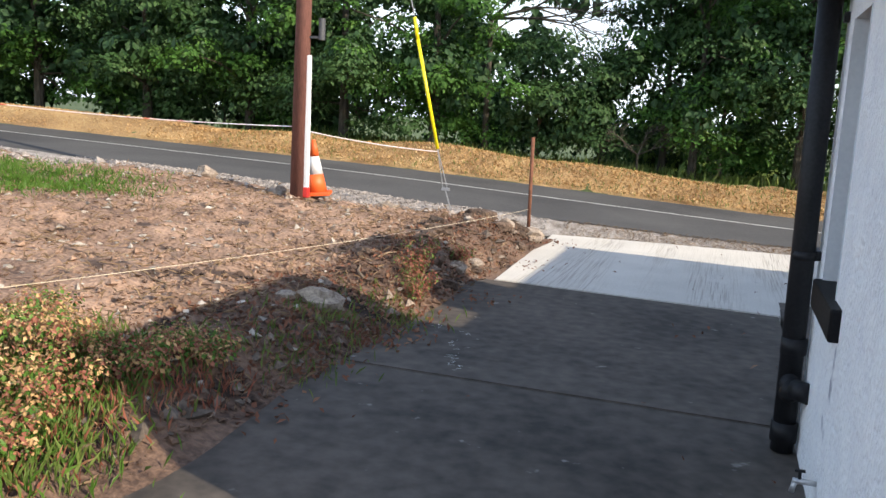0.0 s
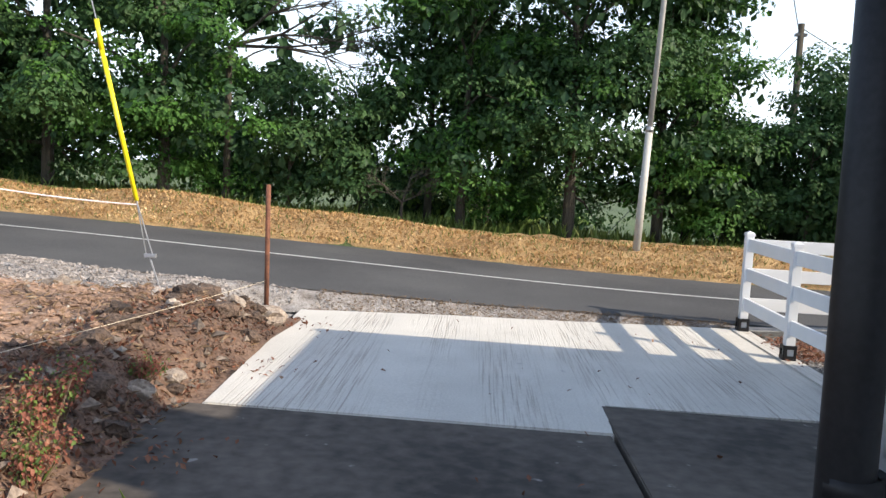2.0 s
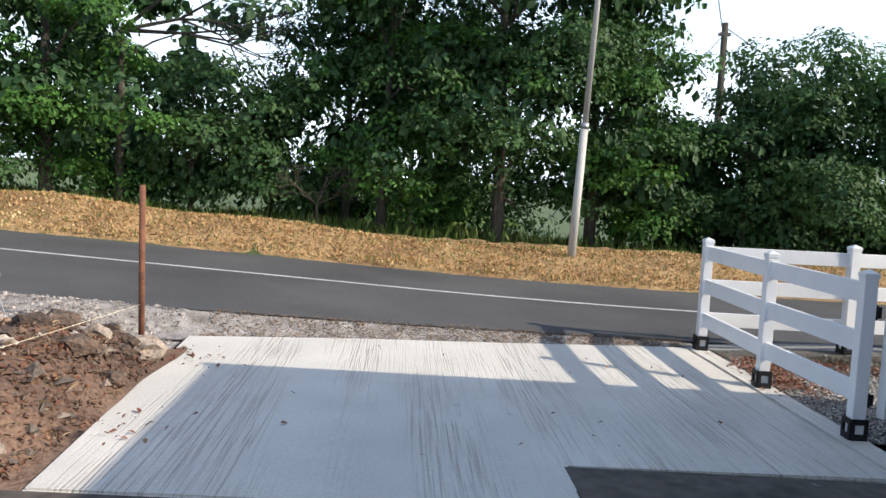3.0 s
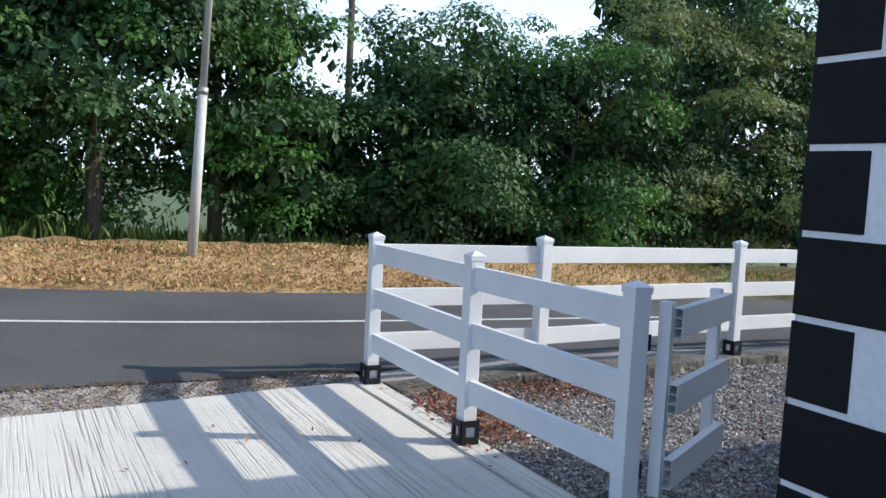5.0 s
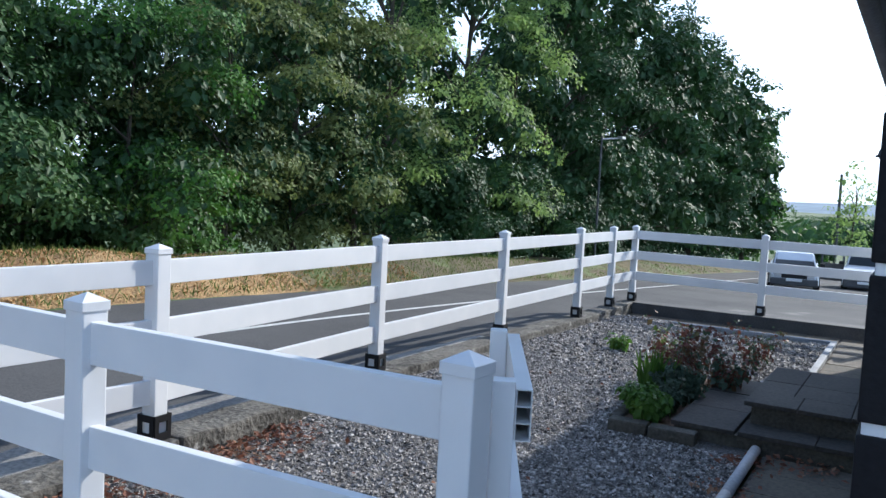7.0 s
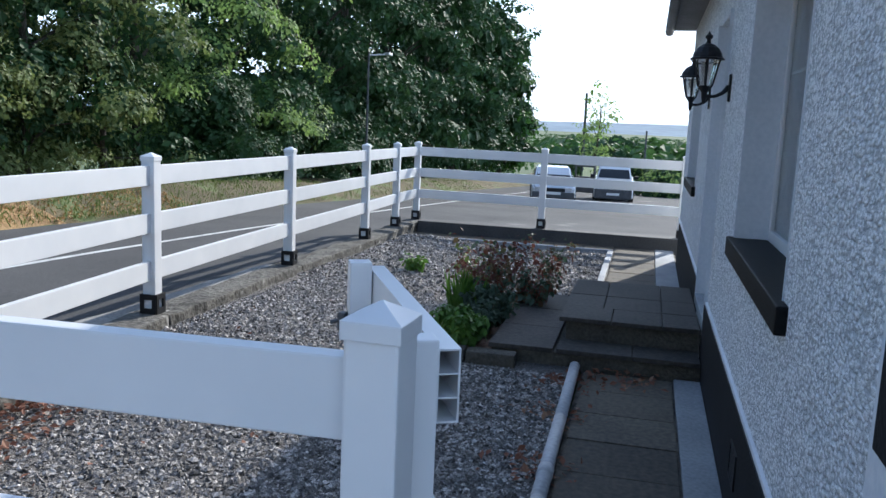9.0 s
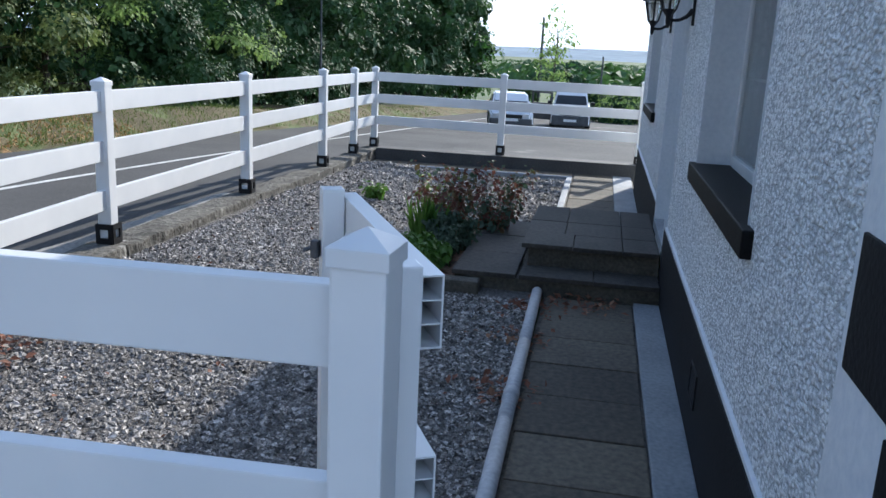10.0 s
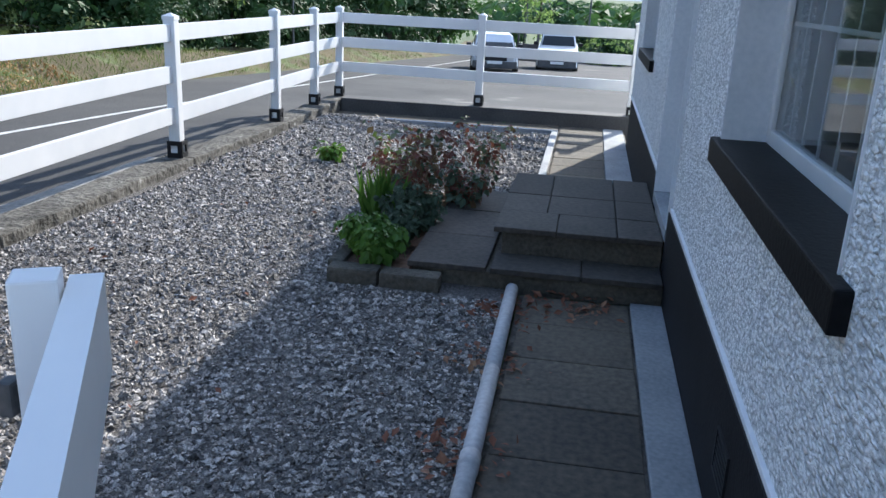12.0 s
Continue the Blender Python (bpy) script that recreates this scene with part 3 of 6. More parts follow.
WIN = (4.62, 6.36, 0.69, 2.05)
WIN2 = (10.6, 12.3, 0.69, 2.05)
DOOR = (7.74, 8.78, -0.09, 2.1)
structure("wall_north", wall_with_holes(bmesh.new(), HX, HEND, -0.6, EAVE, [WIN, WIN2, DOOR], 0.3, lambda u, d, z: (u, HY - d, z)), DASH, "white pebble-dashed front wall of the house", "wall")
structure("wall_west", wall_with_holes(bmesh.new(), AEND, HY - 0.3, -0.6, EAVE, [], 0.3, lambda u, d, z: (HX + d, u, z)), WHITE_PAINT, "white side wall of the house", "wall")
structure("wall_east", wall_with_holes(bmesh.new(), 1.9, HY - 0.3, -0.6, EAVE, [], 0.3, lambda u, d, z: (HEND - d, u, z)), WHITE_PAINT, "white far side wall of the house", "wall")
EXT = (3.6, 4.08, 0.84, 2.0)
structure("wall_annex", wall_with_holes(bmesh.new(), 1.9, AEND, -0.3, AROOF, [EXT], 0.3, lambda u, d, z: (AX + d, u, z)), ROUGH_WHITE, "white rough-painted annex wall with dark stains", "wall")
structure("wall_annex_end", wall_with_holes(bmesh.new(), AX + 0.3, HX + 0.3, -0.3, AROOF, [], 0.3, lambda u, d, z: (u, AEND - d, z)), ROUGH_WHITE, "white end wall of the annex", "wall")
structure("wall_south", wall_with_holes(bmesh.new(), AX + 0.3, 12.8, -0.3, AROOF, [], 0.3, lambda u, d, z: (u, 2.2 - d, z)), WHITE_PAINT, "plain rear wall of the house", "wall")
bm = bmesh.new()
box(bm, 0.5, 13.0, 2.0, 8.4, -0.35, -0.28)
structure("floor", bm, OLD_CONCRETE, "plain concrete floor inside the house", "floor")
bm = bmesh.new()
box(bm, 0.22, 2.78, 1.85, 4.5, AROOF, AROOF + 0.12)
structure("roof_annex", bm, ROOF, "flat roof of the annex", "roof")
bm = bmesh.new()
a, b, c, d = [bm.verts.new(p) for p in ((2.5, 1.7, EAVE + 0.01), (HEND + 0.25, 1.7, EAVE + 0.01), (HEND + 0.25, 8.98, EAVE + 0.01), (2.5, 8.98, EAVE + 0.01))]
e, f = bm.verts.new((6.0, 5.3, 4.6)), bm.verts.new((9.8, 5.3, 4.6))
for q in ((a, b, f, e), (b, c, f), (c, d, e, f), (d, a, e), (d, c, b, a)):
    bm.faces.new(q)
structure("roof", bm, ROOF, "hipped slate roof of the house", "roof")
bm = bmesh.new()
box(bm, 4.55, 5.45, 4.1, 5.0, 3.2, 5.15, 0.01)
box(bm, 4.5, 5.5, 4.05, 5.05, 5.15, 5.25, 0.02)
structure("chimney", bm, WHITE_PAINT, "plain rendered chimney stack on the roof", "chimney")
bm = bmesh.new()
rod(bm, (2.5, 9.03, EAVE), (HEND + 0.3, 9.03, EAVE), 0.06, n=12)
structure("gutter", bm, ROOF, "slate-grey gutter along the eaves", "gutter", True)

# black plinth, white edge line, smooth corner bands
bm = bmesh.new()
box(bm, HX - 0.012, DOOR[0] - 0.02, HY - 0.02, HY + 0.022, -0.6, 0.03, 0.004)
structure("plinth", bm, BLACK_PAINT, "black painted plinth at the foot of the wall", "plinth")
bm = bmesh.new()
box(bm, DOOR[1], 13.11, HY - 0.02, HY + 0.022, -0.6, 0.03, 0.004)
structure("plinth", bm, BLACK_PAINT, "black painted plinth at the foot of the wall", "plinth")
for x0, x1 in ((3.38, DOOR[0] - 0.02), (DOOR[1], HEND)):
    bm = bmesh.new()
    box(bm, x0, x1, HY - 0.01, HY + 0.016, 0.03, 0.052, 0.003)
    structure("trim", bm, WHITE_PAINT, "thin white painted edge above the plinth", "trim")
bm = bmesh.new()
box(bm, HX - 0.012, HX - 0.002, AEND, HY - 0.02, -0.6, 0.03)
structure("plinth", bm, BLACK_PAINT, "black painted plinth on the side wall", "plinth")
# quoins: alternating long and short black blocks with white joints, on both faces of the corner
quoin_bed = bmesh.new()
box(quoin_bed, HX - 0.014, HX + 0.55, HY - 0.62, HY + 0.014, 0.03, EAVE, 0.004)
corner = structure("trim_corner", quoin_bed, WHITE_PAINT, "smooth white corner band with black painted quoins", "trim")
QH = 0.307
for k in range(9):
    z0 = 0.03 + k * QH
    long_front = k % 2 == 0
    a, b = (0.5, 0.23) if long_front else (0.22, 0.52)
    bm = bmesh.new()
    box(bm, HX - 0.022, HX + a, HY - b, HY + 0.022, z0 + 0.012, min(EAVE, z0 + QH - 0.012), 0.005)
    part("quoin", bm, BLACK_PAINT, corner, "black painted quoin block")


def window(name, wx0, wx1, z0, z1, y, bars, label):
    """A white framed window with thin bars, a glass pane and a black sill; it looks towards +y."""
    w = thing(name, ((wx0 + wx1) / 2, y, z0), label, "window", kind="structure")
    bm = bmesh.new()
    f = 0.06
    for x0, x1, a, b in ((wx0, wx0 + f, z0, z1), (wx1 - f, wx1, z0, z1), (wx0 + f, wx1 - f, z0, z0 + f), (wx0 + f, wx1 - f, z1 - f, z1)):
        box(bm, x0, x1, y - 0.035, y + 0.03, a, b, 0.006)
    part("window_frame", bm, WHITE_PVC, w)
    for x0, x1 in ((wx0 + f, wx1 - f),):
        bm = bmesh.new()
        box(bm, x0, x1, y - 0.012, y + 0.012, z0 + f, z1 - f)
        p = part("pane", bm, GLASS, w)
        p.visible_shadow = False
        for k in range(1, bars):
            bx = x0 + (x1 - x0) * k / bars
            bm = bmesh.new()
            box(bm, bx - 0.008, bx + 0.008, y - 0.022, y - 0.014, z0 + f, z1 - f)
            part("glazing_bar", bm, WHITE_PVC, w)
        for k in (1, 2):
            bz = z0 + f + (z1 - z0 - 2 * f) * k / 3
            bm = bmesh.new()
            box(bm, x0, x1, y - 0.023, y - 0.013, bz - 0.008, bz + 0.008)
            part("glazing_bar", bm, WHITE_PVC, w)
    bm = bmesh.new()
    box(bm, wx0 - 0.11, wx1 + 0.06, y - 0.02, HY + 0.04, z0 - 0.1, z0 + 0.002, 0.008)
    part("window_sill", bm, SILL, w, "black painted sill with chipped edges")
    for x0, x1, a, b in ((wx0 - 0.004, wx0 + 0.004, z0, z1), (wx1 - 0.004, wx1 + 0.004, z0, z1), (wx0, wx1, z1 - 0.004, z1 + 0.004)):
        bm = bmesh.new()
        box(bm, x0, x1, y + 0.03, HY + 0.006, a, b)
        part("reveal", bm, GREY_SMOOTH, w, "smooth pale painted reveal")


window("window_1", *WIN, HY - 0.2, 8, "white framed window with thin glazing bars and a black sill")
window("window_2", *WIN2, HY - 0.2, 8, "white framed window with thin glazing bars and a black sill")

vent = thing("wall_vent", (5.32, HY + 0.022, -0.2), "small black vent grille low in the plinth", "vent")
bm = bmesh.new()
for x0, x1, z0, z1 in ((5.21, 5.43, -0.13, -0.12), (5.21, 5.43, -0.28, -0.27), (5.21, 5.22, -0.27, -0.13), (5.42, 5.43, -0.27, -0.13)):
    box(bm, x0, x1, HY + 0.02, HY + 0.03, z0, z1)
part("vent_frame", bm, BLACK_PLASTIC, vent)
for k in range(6):
    bm = bmesh.new()
    box(bm, 5.222, 5.418, HY + 0.019, HY + 0.027, -0.262 + k * 0.023, -0.25 + k * 0.023)
    part("slat", bm, BLACK_PLASTIC, vent)

door = thing("door_1", (8.26, HY - 0.26, -0.09), "pale front door set deep in a smooth painted recess", "door", kind="structure")
bm = bmesh.new()
box(bm, DOOR[0] + 0.06, DOOR[1] - 0.06, HY - 0.29, HY - 0.25, -0.08, 2.0, 0.006)
part("door_leaf", bm, WHITE_PVC, door)
bm = bmesh.new()
for x0, x1, a, b in ((DOOR[0], DOOR[0] + 0.06, -0.08, 2.1), (DOOR[1] - 0.06, DOOR[1], -0.08, 2.1), (DOOR[0] + 0.06, DOOR[1] - 0.06, 2.0, 2.1)):
    box(bm, x0, x1, HY - 0.3, HY - 0.23, a, b, 0.005)
part("door_frame", bm, WHITE_PVC, door)
for x0, x1 in ((DOOR[0] - 0.003, DOOR[0] + 0.008), (DOOR[1] - 0.008, DOOR[1] + 0.003)):
    bm = bmesh.new()
    box(bm, x0, x1, HY - 0.23, HY + 0.024, -0.088, 2.1)
    part("reveal", bm, GREY_SMOOTH, door, "smooth grey painted reveal")
bm = bmesh.new()
box(bm, DOOR[0], DOOR[1], HY - 0.3, HY + 0.026, -0.165, -0.088, 0.006)
part("threshold", bm, EDGE_STRIP, door, "grey painted threshold")
bm = bmesh.new()
rod(bm, (7.9, HY - 0.25, 0.95), (7.9, HY - 0.2, 0.95), 0.012, n=8)
rod(bm, (7.9, HY - 0.2, 0.95), (8.02, HY - 0.2, 0.95), 0.01, n=8)
part("door_handle", bm, STEEL, door, "metal lever handle")

# annex window and sill
aw = thing("window_3", (AX + 0.2, 3.84, 0.84), "narrow recessed window with a heavy black sill", "window", kind="structure")
bm = bmesh.new()
for y0, y1, a, b in ((3.6, 3.65, 0.84, 2.0), (4.03, 4.08, 0.84, 2.0), (3.65, 4.03, 0.84, 0.89), (3.65, 4.03, 1.95, 2.0)):
    box(bm, AX + 0.2, AX + 0.26, y0, y1, a, b, 0.005)
part("window_frame", bm, WHITE_PVC, aw)
bm = bmesh.new()
box(bm, AX + 0.22, AX + 0.24, 3.65, 4.03, 0.89, 1.95)
part("pane", bm, GLASS, aw)
bm = bmesh.new()
box(bm, AX - 0.04, AX + 0.2, 3.4, 4.12, 0.71, 0.842, 0.012)
part("window_sill", bm, SILL, aw, "thick black painted sill")
for y0, y1 in ((3.596, 3.604), (4.076, 4.084)):
    bm = bmesh.new()
    box(bm, AX - 0.004, AX + 0.2, y0, y1, 0.842, 2.0)
    part("reveal", bm, GREY_SMOOTH, aw, "smooth pale grey reveal")


def soil_pipe():
    x, y = 0.4, 4.3
    g = float(drive_z(np.array(y)))
    t = thing("soil_pipe", (x, y, g), "black plastic soil pipe fixed to the annex corner", "pipe")
    bm = bmesh.new()
    rod(bm, (x, y, g), (x - 0.02, y, 2.5), 0.055, n=20)
    part("pipe", bm, BLACK_PLASTIC, t, smooth=True)
    for z, r, h in ((0.97, 0.062, 0.04), (0.5, 0.062, 0.08), (0.05, 0.064, 0.1), (2.2, 0.062, 0.04)):
        bm = bmesh.new()
        rod(bm, (x, y, g + z), (x, y, g + z + h), r, n=20)
        part("collar", bm, BLACK_PLASTIC, t, smooth=True)
    for z in (0.99, 2.1):
        bm = bmesh.new()
        box(bm, x + 0.045, AX + 0.004, y - 0.03, y + 0.03, g + z - 0.02, g + z + 0.025, 0.006)
        part("wall_clip", bm, BLACK_PLASTIC, t)
    bm = bmesh.new()
    rod(bm, (x, y - 0.02, g + 0.3), (x + 0.01, y - 0.14, g + 0.36), 0.05, n=16)
    rod(bm, (x + 0.01, y - 0.14, g + 0.36), (AX + 0.005, y - 0.2, g + 0.36), 0.05, n=16)
    part("branch", bm, BLACK_PLASTIC, t, "black side branch into the wall", smooth=True)
    bm = bmesh.new()
    rod(bm, (x, y, g + 0.34), (x - 0.005, y - 0.075, g + 0.37), 0.05, 0.045, n=16)
    part("access_cap", bm, BLACK_PLASTIC, t, "round access cap", smooth=True)


soil_pipe()
tap = thing("garden_tap", (AX - 0.02, 3.5, 0.06), "small metal outdoor tap low on the wall", "tap")
bm = bmesh.new()
rod(bm, (AX + 0.005, 3.5, 0.1), (AX - 0.09, 3.5, 0.1), 0.012, n=10)
rod(bm, (AX - 0.08, 3.5, 0.1), (AX - 0.09, 3.5, 0.05), 0.011, n=10)
part("spout", bm, STEEL, tap, smooth=True)
bm = bmesh.new()
rod(bm, (AX - 0.065, 3.5, 0.1), (AX - 0.065, 3.5, 0.14), 0.007, n=8)
box(bm, AX - 0.085, AX - 0.045, 3.492, 3.508, 0.14, 0.15, 0.003)
part("handle", bm, BLACK_PLASTIC, tap)


# ---- wall lantern ----
def lantern(x):
    """A six-sided carriage lantern on a curved arm, at x along the front wall."""
    t = thing("wall_lantern", (x, HY, 1.56), "black carriage lantern with clear panes on a curved wall arm", "lamp", "lanterns beside the door")
    bm = bmesh.new()
    box(bm, x - 0.028, x + 0.028, HY - 0.004, HY + 0.016, 1.46, 1.64, 0.008)
    part("wall_plate", bm, BLACK_PLASTIC, t)
    hub = Vector((x, HY + 0.165, 1.5))
    bm = bmesh.new()
    pts = [Vector((x, HY + 0.012, 1.56)), Vector((x, HY + 0.045, 1.52)), Vector((x, HY + 0.09, 1.495)), Vector((x, HY + 0.13, 1.49)), hub]
    for p, q, r0, r1 in zip(pts, pts[1:], (0.02, 0.014, 0.011, 0.011), (0.014, 0.011, 0.011, 0.013)):
        rod(bm, p, q, r0, r1, 8)
    rod(bm, hub + Vector((0, 0, -0.06)), hub + Vector((0, 0, -0.03)), 0.008, 0.016, 8)
    rod(bm, hub + Vector((0, 0, -0.031)), hub + Vector((0, 0, 0.02)), 0.016, 0.02, 8)
    part("arm", bm, BLACK_PLASTIC, t, "curved black arm with a drop finial")
    bm = bmesh.new()
    rod(bm, hub + Vector((0, 0, 0.018)), hub + Vector((0, 0, 0.06)), 0.022, 0.05, 6)
    cage = part("lantern_head", bm, BLACK_PLASTIC, t, "black tapered lantern cage")
    bm = bmesh.new()
    profile = ((0.228, 0.112), (0.238, 0.112), (0.246, 0.098), (0.275, 0.09), (0.305, 0.07), (0.328, 0.04), (0.338, 0.016), (0.362, 0.012), (0.372, 0.024), (0.386, 0.024), (0.396, 0.01), (0.415, 0.003))
    for (z0, r0), (z1, r1) in zip(profile, profile[1:]):
        rod(bm, hub + Vector((0, 0, z0)), hub + Vector((0, 0, z1)), r0, r1, 12)
    part("cap", bm, BLACK_PLASTIC, cage, "domed cap with a ball finial")
    for k in range(6):
        a = k * math.pi / 3
        bm = bmesh.new()
        rod(bm, hub + Vector((0.05 * math.cos(a), 0.05 * math.sin(a), 0.06)), hub + Vector((0.092 * math.cos(a), 0.092 * math.sin(a), 0.23)), 0.007, n=5)
        part("rib", bm, BLACK_PLASTIC, cage)
    bm = bmesh.new()
    rod(bm, hub + Vector((0, 0, 0.062)), hub + Vector((0, 0, 0.227)), 0.044, 0.086, 6)
    part("lantern_glass", bm, FROSTED, cage, "clear glass panels")


lantern(7.47)
lantern(9.45)


# ---- fences ----
def post(fence, x, y, z, top, w=0.1, turn=0.0):
    m = Matrix.Translation((x, y, 0)) @ Matrix.Rotation(turn, 4, "Z")
    bm = bmesh.new()
    box(bm, -w / 2, w / 2, -w / 2, w / 2, z, top - 0.05, 0.006, m)
    p = part("post", bm, WHITE_PVC, fence)
    bm = bmesh.new()
    c = w / 2 + 0.005
    box(bm, -c, c, -c, c, top - 0.06, top - 0.028, 0.003, m)
    v = [bm.verts.new(m @ Vector((sx * c, sy * c, top - 0.0285))) for sx, sy in ((-1, -1), (1, -1), (1, 1), (-1, 1))]
    t = bm.verts.new(m @ Vector((0, 0, top)))
    for i in range(4):
        bm.faces.new((v[i], v[(i + 1) % 4], t))
    part("cap", bm, WHITE_PVC, p)
    # black foot: plates with a square window each
    c, h = w / 2 + 0.012, 0.15
    for k in range(4):
        mk = m @ Matrix.Translation((0, 0, z)) @ Matrix.Rotation(k * math.pi / 2, 4, "Z")
        bm = bmesh.new()
        o = [bm.verts.new(mk @ Vector((sx, c, sz))) for sx, sz in ((-c, 0), (c, 0), (c, h), (-c, h))]
        q = [bm.verts.new(mk @ Vector((sx, c, sz))) for sx, sz in ((-0.032, 0.045), (0.032, 0.045), (0.032, 0.11), (-0.032, 0.11))]
        fs = [bm.faces.new((o[j], o[(j + 1) % 4], q[(j + 1) % 4], q[j])) for j in range(4)]
        bmesh.ops.recalc_face_normals(bm, faces=fs)
        bmesh.ops.solidify(bm, geom=fs, thickness=0.009)
        part("foot_plate", bm, BLACK_PLASTIC, p, "black metal foot plate")
    return p


RAIL_DROPS = (0.86, 0.51, 0.165)


def rails(fence, p0, p1, t0, t1):
    """Three rails between two posts whose tops are at t0 and t1."""
    for d in RAIL_DROPS:
        bm = bmesh.new()
        beam(bm, (p0[0], p0[1], t0 - d), (p1[0], p1[1], t1 - d), 0.04, 0.142)
        part("rail", bm, WHITE_PVC, fence)


FRONT = [(2.82, 12.52, -0.213, 0.968), (4.32, 12.41, -0.17, 0.97), (6.92, 12.66, -0.24, 0.943), (9.6, 12.78, -0.312, 0.924), (12.15, 12.83, -0.37, 0.916), (13.75, 12.89, -0.385, 0.905), (14.85, 12.87, -0.39, 0.905)]
fence = thing("fence", (6.92, 12.66, -0.24), "white plastic post-and-rail fence along the road wall", "fence")
for x, y, z, t in FRONT[1:]:
    post(fence, x, y, z, t, turn=0.06)
for p, q in zip(FRONT, FRONT[1:]):
    rails(fence, p, q, p[3], q[3])
SIDE = [FRONT[0], (2.795, 10.98, -0.213, 0.972), (2.838, 9.578, -0.213, 0.974)]
side_fence = thing("fence", (2.795, 10.98, -0.213), "white plastic fence at the edge of the concrete apron", "fence")
for x, y, z, t in SIDE:
    post(side_fence, x, y, z, t, 0.094, -0.05)
for p, q in zip(SIDE, SIDE[1:]):
    rails(side_fence, p, q, p[3], q[3])
FAR = [FRONT[-1], (14.62, 10.75, -0.36, 0.905), (14.62, 8.62, -0.39, 0.895)]
far_fence = thing("fence", (14.62, 10.75, -0.36), "white plastic fence at the far end of the garden", "fence")
for x, y, z, t in FAR[1:]:
    post(far_fence, x, y, z, t)
for p, q in zip(FAR, FAR[1:]):
    rails(far_fence, p, q, p[3], q[3])


# ---- small gate, standing open ----
def gate():
    a, b = Vector((3.015, 9.56, 0)), Vector((3.715, 9.925, 0))
    ax = (b - a).normalized()
    face = Vector((ax.y, -ax.x, 0))
    g = thing("garden_gate", (*a.xy, gravel_z(np.array(a.x), np.array(a.y))), "small white plastic gate standing open beside its post", "gate")
    for p in (a, b):
        bm = bmesh.new()
        m = Matrix.Translation((p.x, p.y, 0)) @ Matrix.Rotation(math.atan2(ax.y, ax.x), 4, "Z")
        box(bm, -0.028, 0.028, -0.03, 0.03, -0.06, 0.872, 0.004, m)
        part("stile", bm, WHITE_PVC, g)
    for top in (0.848, 0.486, 0.126):
        p0, p1 = a + ax * -0.005 + face * 0.055, b + ax * 0.06 + face * 0.055
        bm = bmesh.new()
        m = Matrix.Translation((p0.x, p0.y, top - 0.142)) @ Matrix.Rotation(math.atan2(ax.y, ax.x), 4, "Z")
        n = (p1 - p0).length
        o = [bm.verts.new(m @ Vector((ux, uy, uz))) for ux in (0, n) for uy, uz in ((-0.022, 0), (0.022, 0), (0.022, 0.142), (-0.022, 0.142))]
        fs = [bm.faces.new((o[i], o[(i + 1) % 4], o[4 + (i + 1) % 4], o[4 + i])) for i in range(4)] + [bm.faces.new(o[4:])]
        bmesh.ops.recalc_face_normals(bm, faces=fs)
        bmesh.ops.solidify(bm, geom=fs, thickness=0.0035)
        rail = part("rail", bm, WHITE_PVC, g, "hollow white rail with an open end")
        for z in (0.046, 0.092):
            bm = bmesh.new()
            box(bm, 0.002, n - 0.01, -0.019, 0.019, z, z + 0.003, 0, m)
            part("inner_web", bm, WHITE_PVC, rail)
    bm = bmesh.new()
    q = b - face * 0.045
    box(bm, q.x - 0.014, q.x + 0.014, q.y - 0.012, q.y + 0.01, 0.68, 0.73, 0.005)
    rod(bm, (q.x, q.y, 0.71), (q.x - 0.01, q.y + 0.03, 0.7), 0.006, n=8)
    part("latch", bm, DARK_STEEL, g, "dark metal latch")
    for z in (0.62, 0.0):
        bm = bmesh.new()
        rod(bm, (2.93, 9.61, z), (2.93, 9.61, z + 0.1), 0.014, n=10)
        box(bm, 2.9, 2.97, 9.605, 9.615, z + 0.01, z + 0.09, 0.002)
        part("hinge", bm, BLACK_PLASTIC, g, "black hinge")


def gravel_z(x, y):
    return -0.235 - 0.235 * smoothstep(2.9, 5.0, x) - 0.09 * smoothstep(8.5, 13, x) + 0.14 * smoothstep(11.0, 12.4, y) * smoothstep(3.2, 4.6, x) * (1 - 0.35 * smoothstep(6.5, 10, x)) + 0.012 * wave_noise(x, y, 21, 2.5)


gate()

# ---- garden ----
gravel = structure("gravel", sheet("gravel", np.arange(2.93, 13.75, 0.06), np.arange(9.56, 12.75, 0.06), gravel_z, GRAVEL_BED), None, "grey and brown gravel bed", "gravel")
wall = None
for (x0, y0, x1, y1, z0, z1) in ((2.93, 12.36, 4.4, 12.43, -0.21, -0.17), (4.4, 12.43, 6.9, 12.66, -0.17, -0.242), (6.9, 12.66, 9.6, 12.78, -0.242, -0.314), (9.6, 12.78, 12.2, 12.84, -0.314, -0.372), (12.2, 12.84, 14.9, 12.9, -0.372, -0.392)):
    bm = bmesh.new()
    beam(bm, (x0 + 0.004, y0, z0 - 0.2), (x1 - 0.004, y1, z1 - 0.2), 0.3, 0.4, 0.018)
    bmesh.ops.subdivide_edges(bm, edges=[e for e in bm.edges if e.calc_length() > 1], cuts=14)
    for v in bm.verts:
        v.co.y += 0.006 * math.sin(v.co.x * 17 + v.co.z * 9)
        v.co.z += 0.006 * math.sin(v.co.x * 11 + 2)
    if wall is None:
        wall = structure("garden_wall", bm, WALL_CONCRETE, "low weathered concrete wall under the fence", "wall")
    else:
        part("wall_section", bm, WALL_CONCRETE, wall)
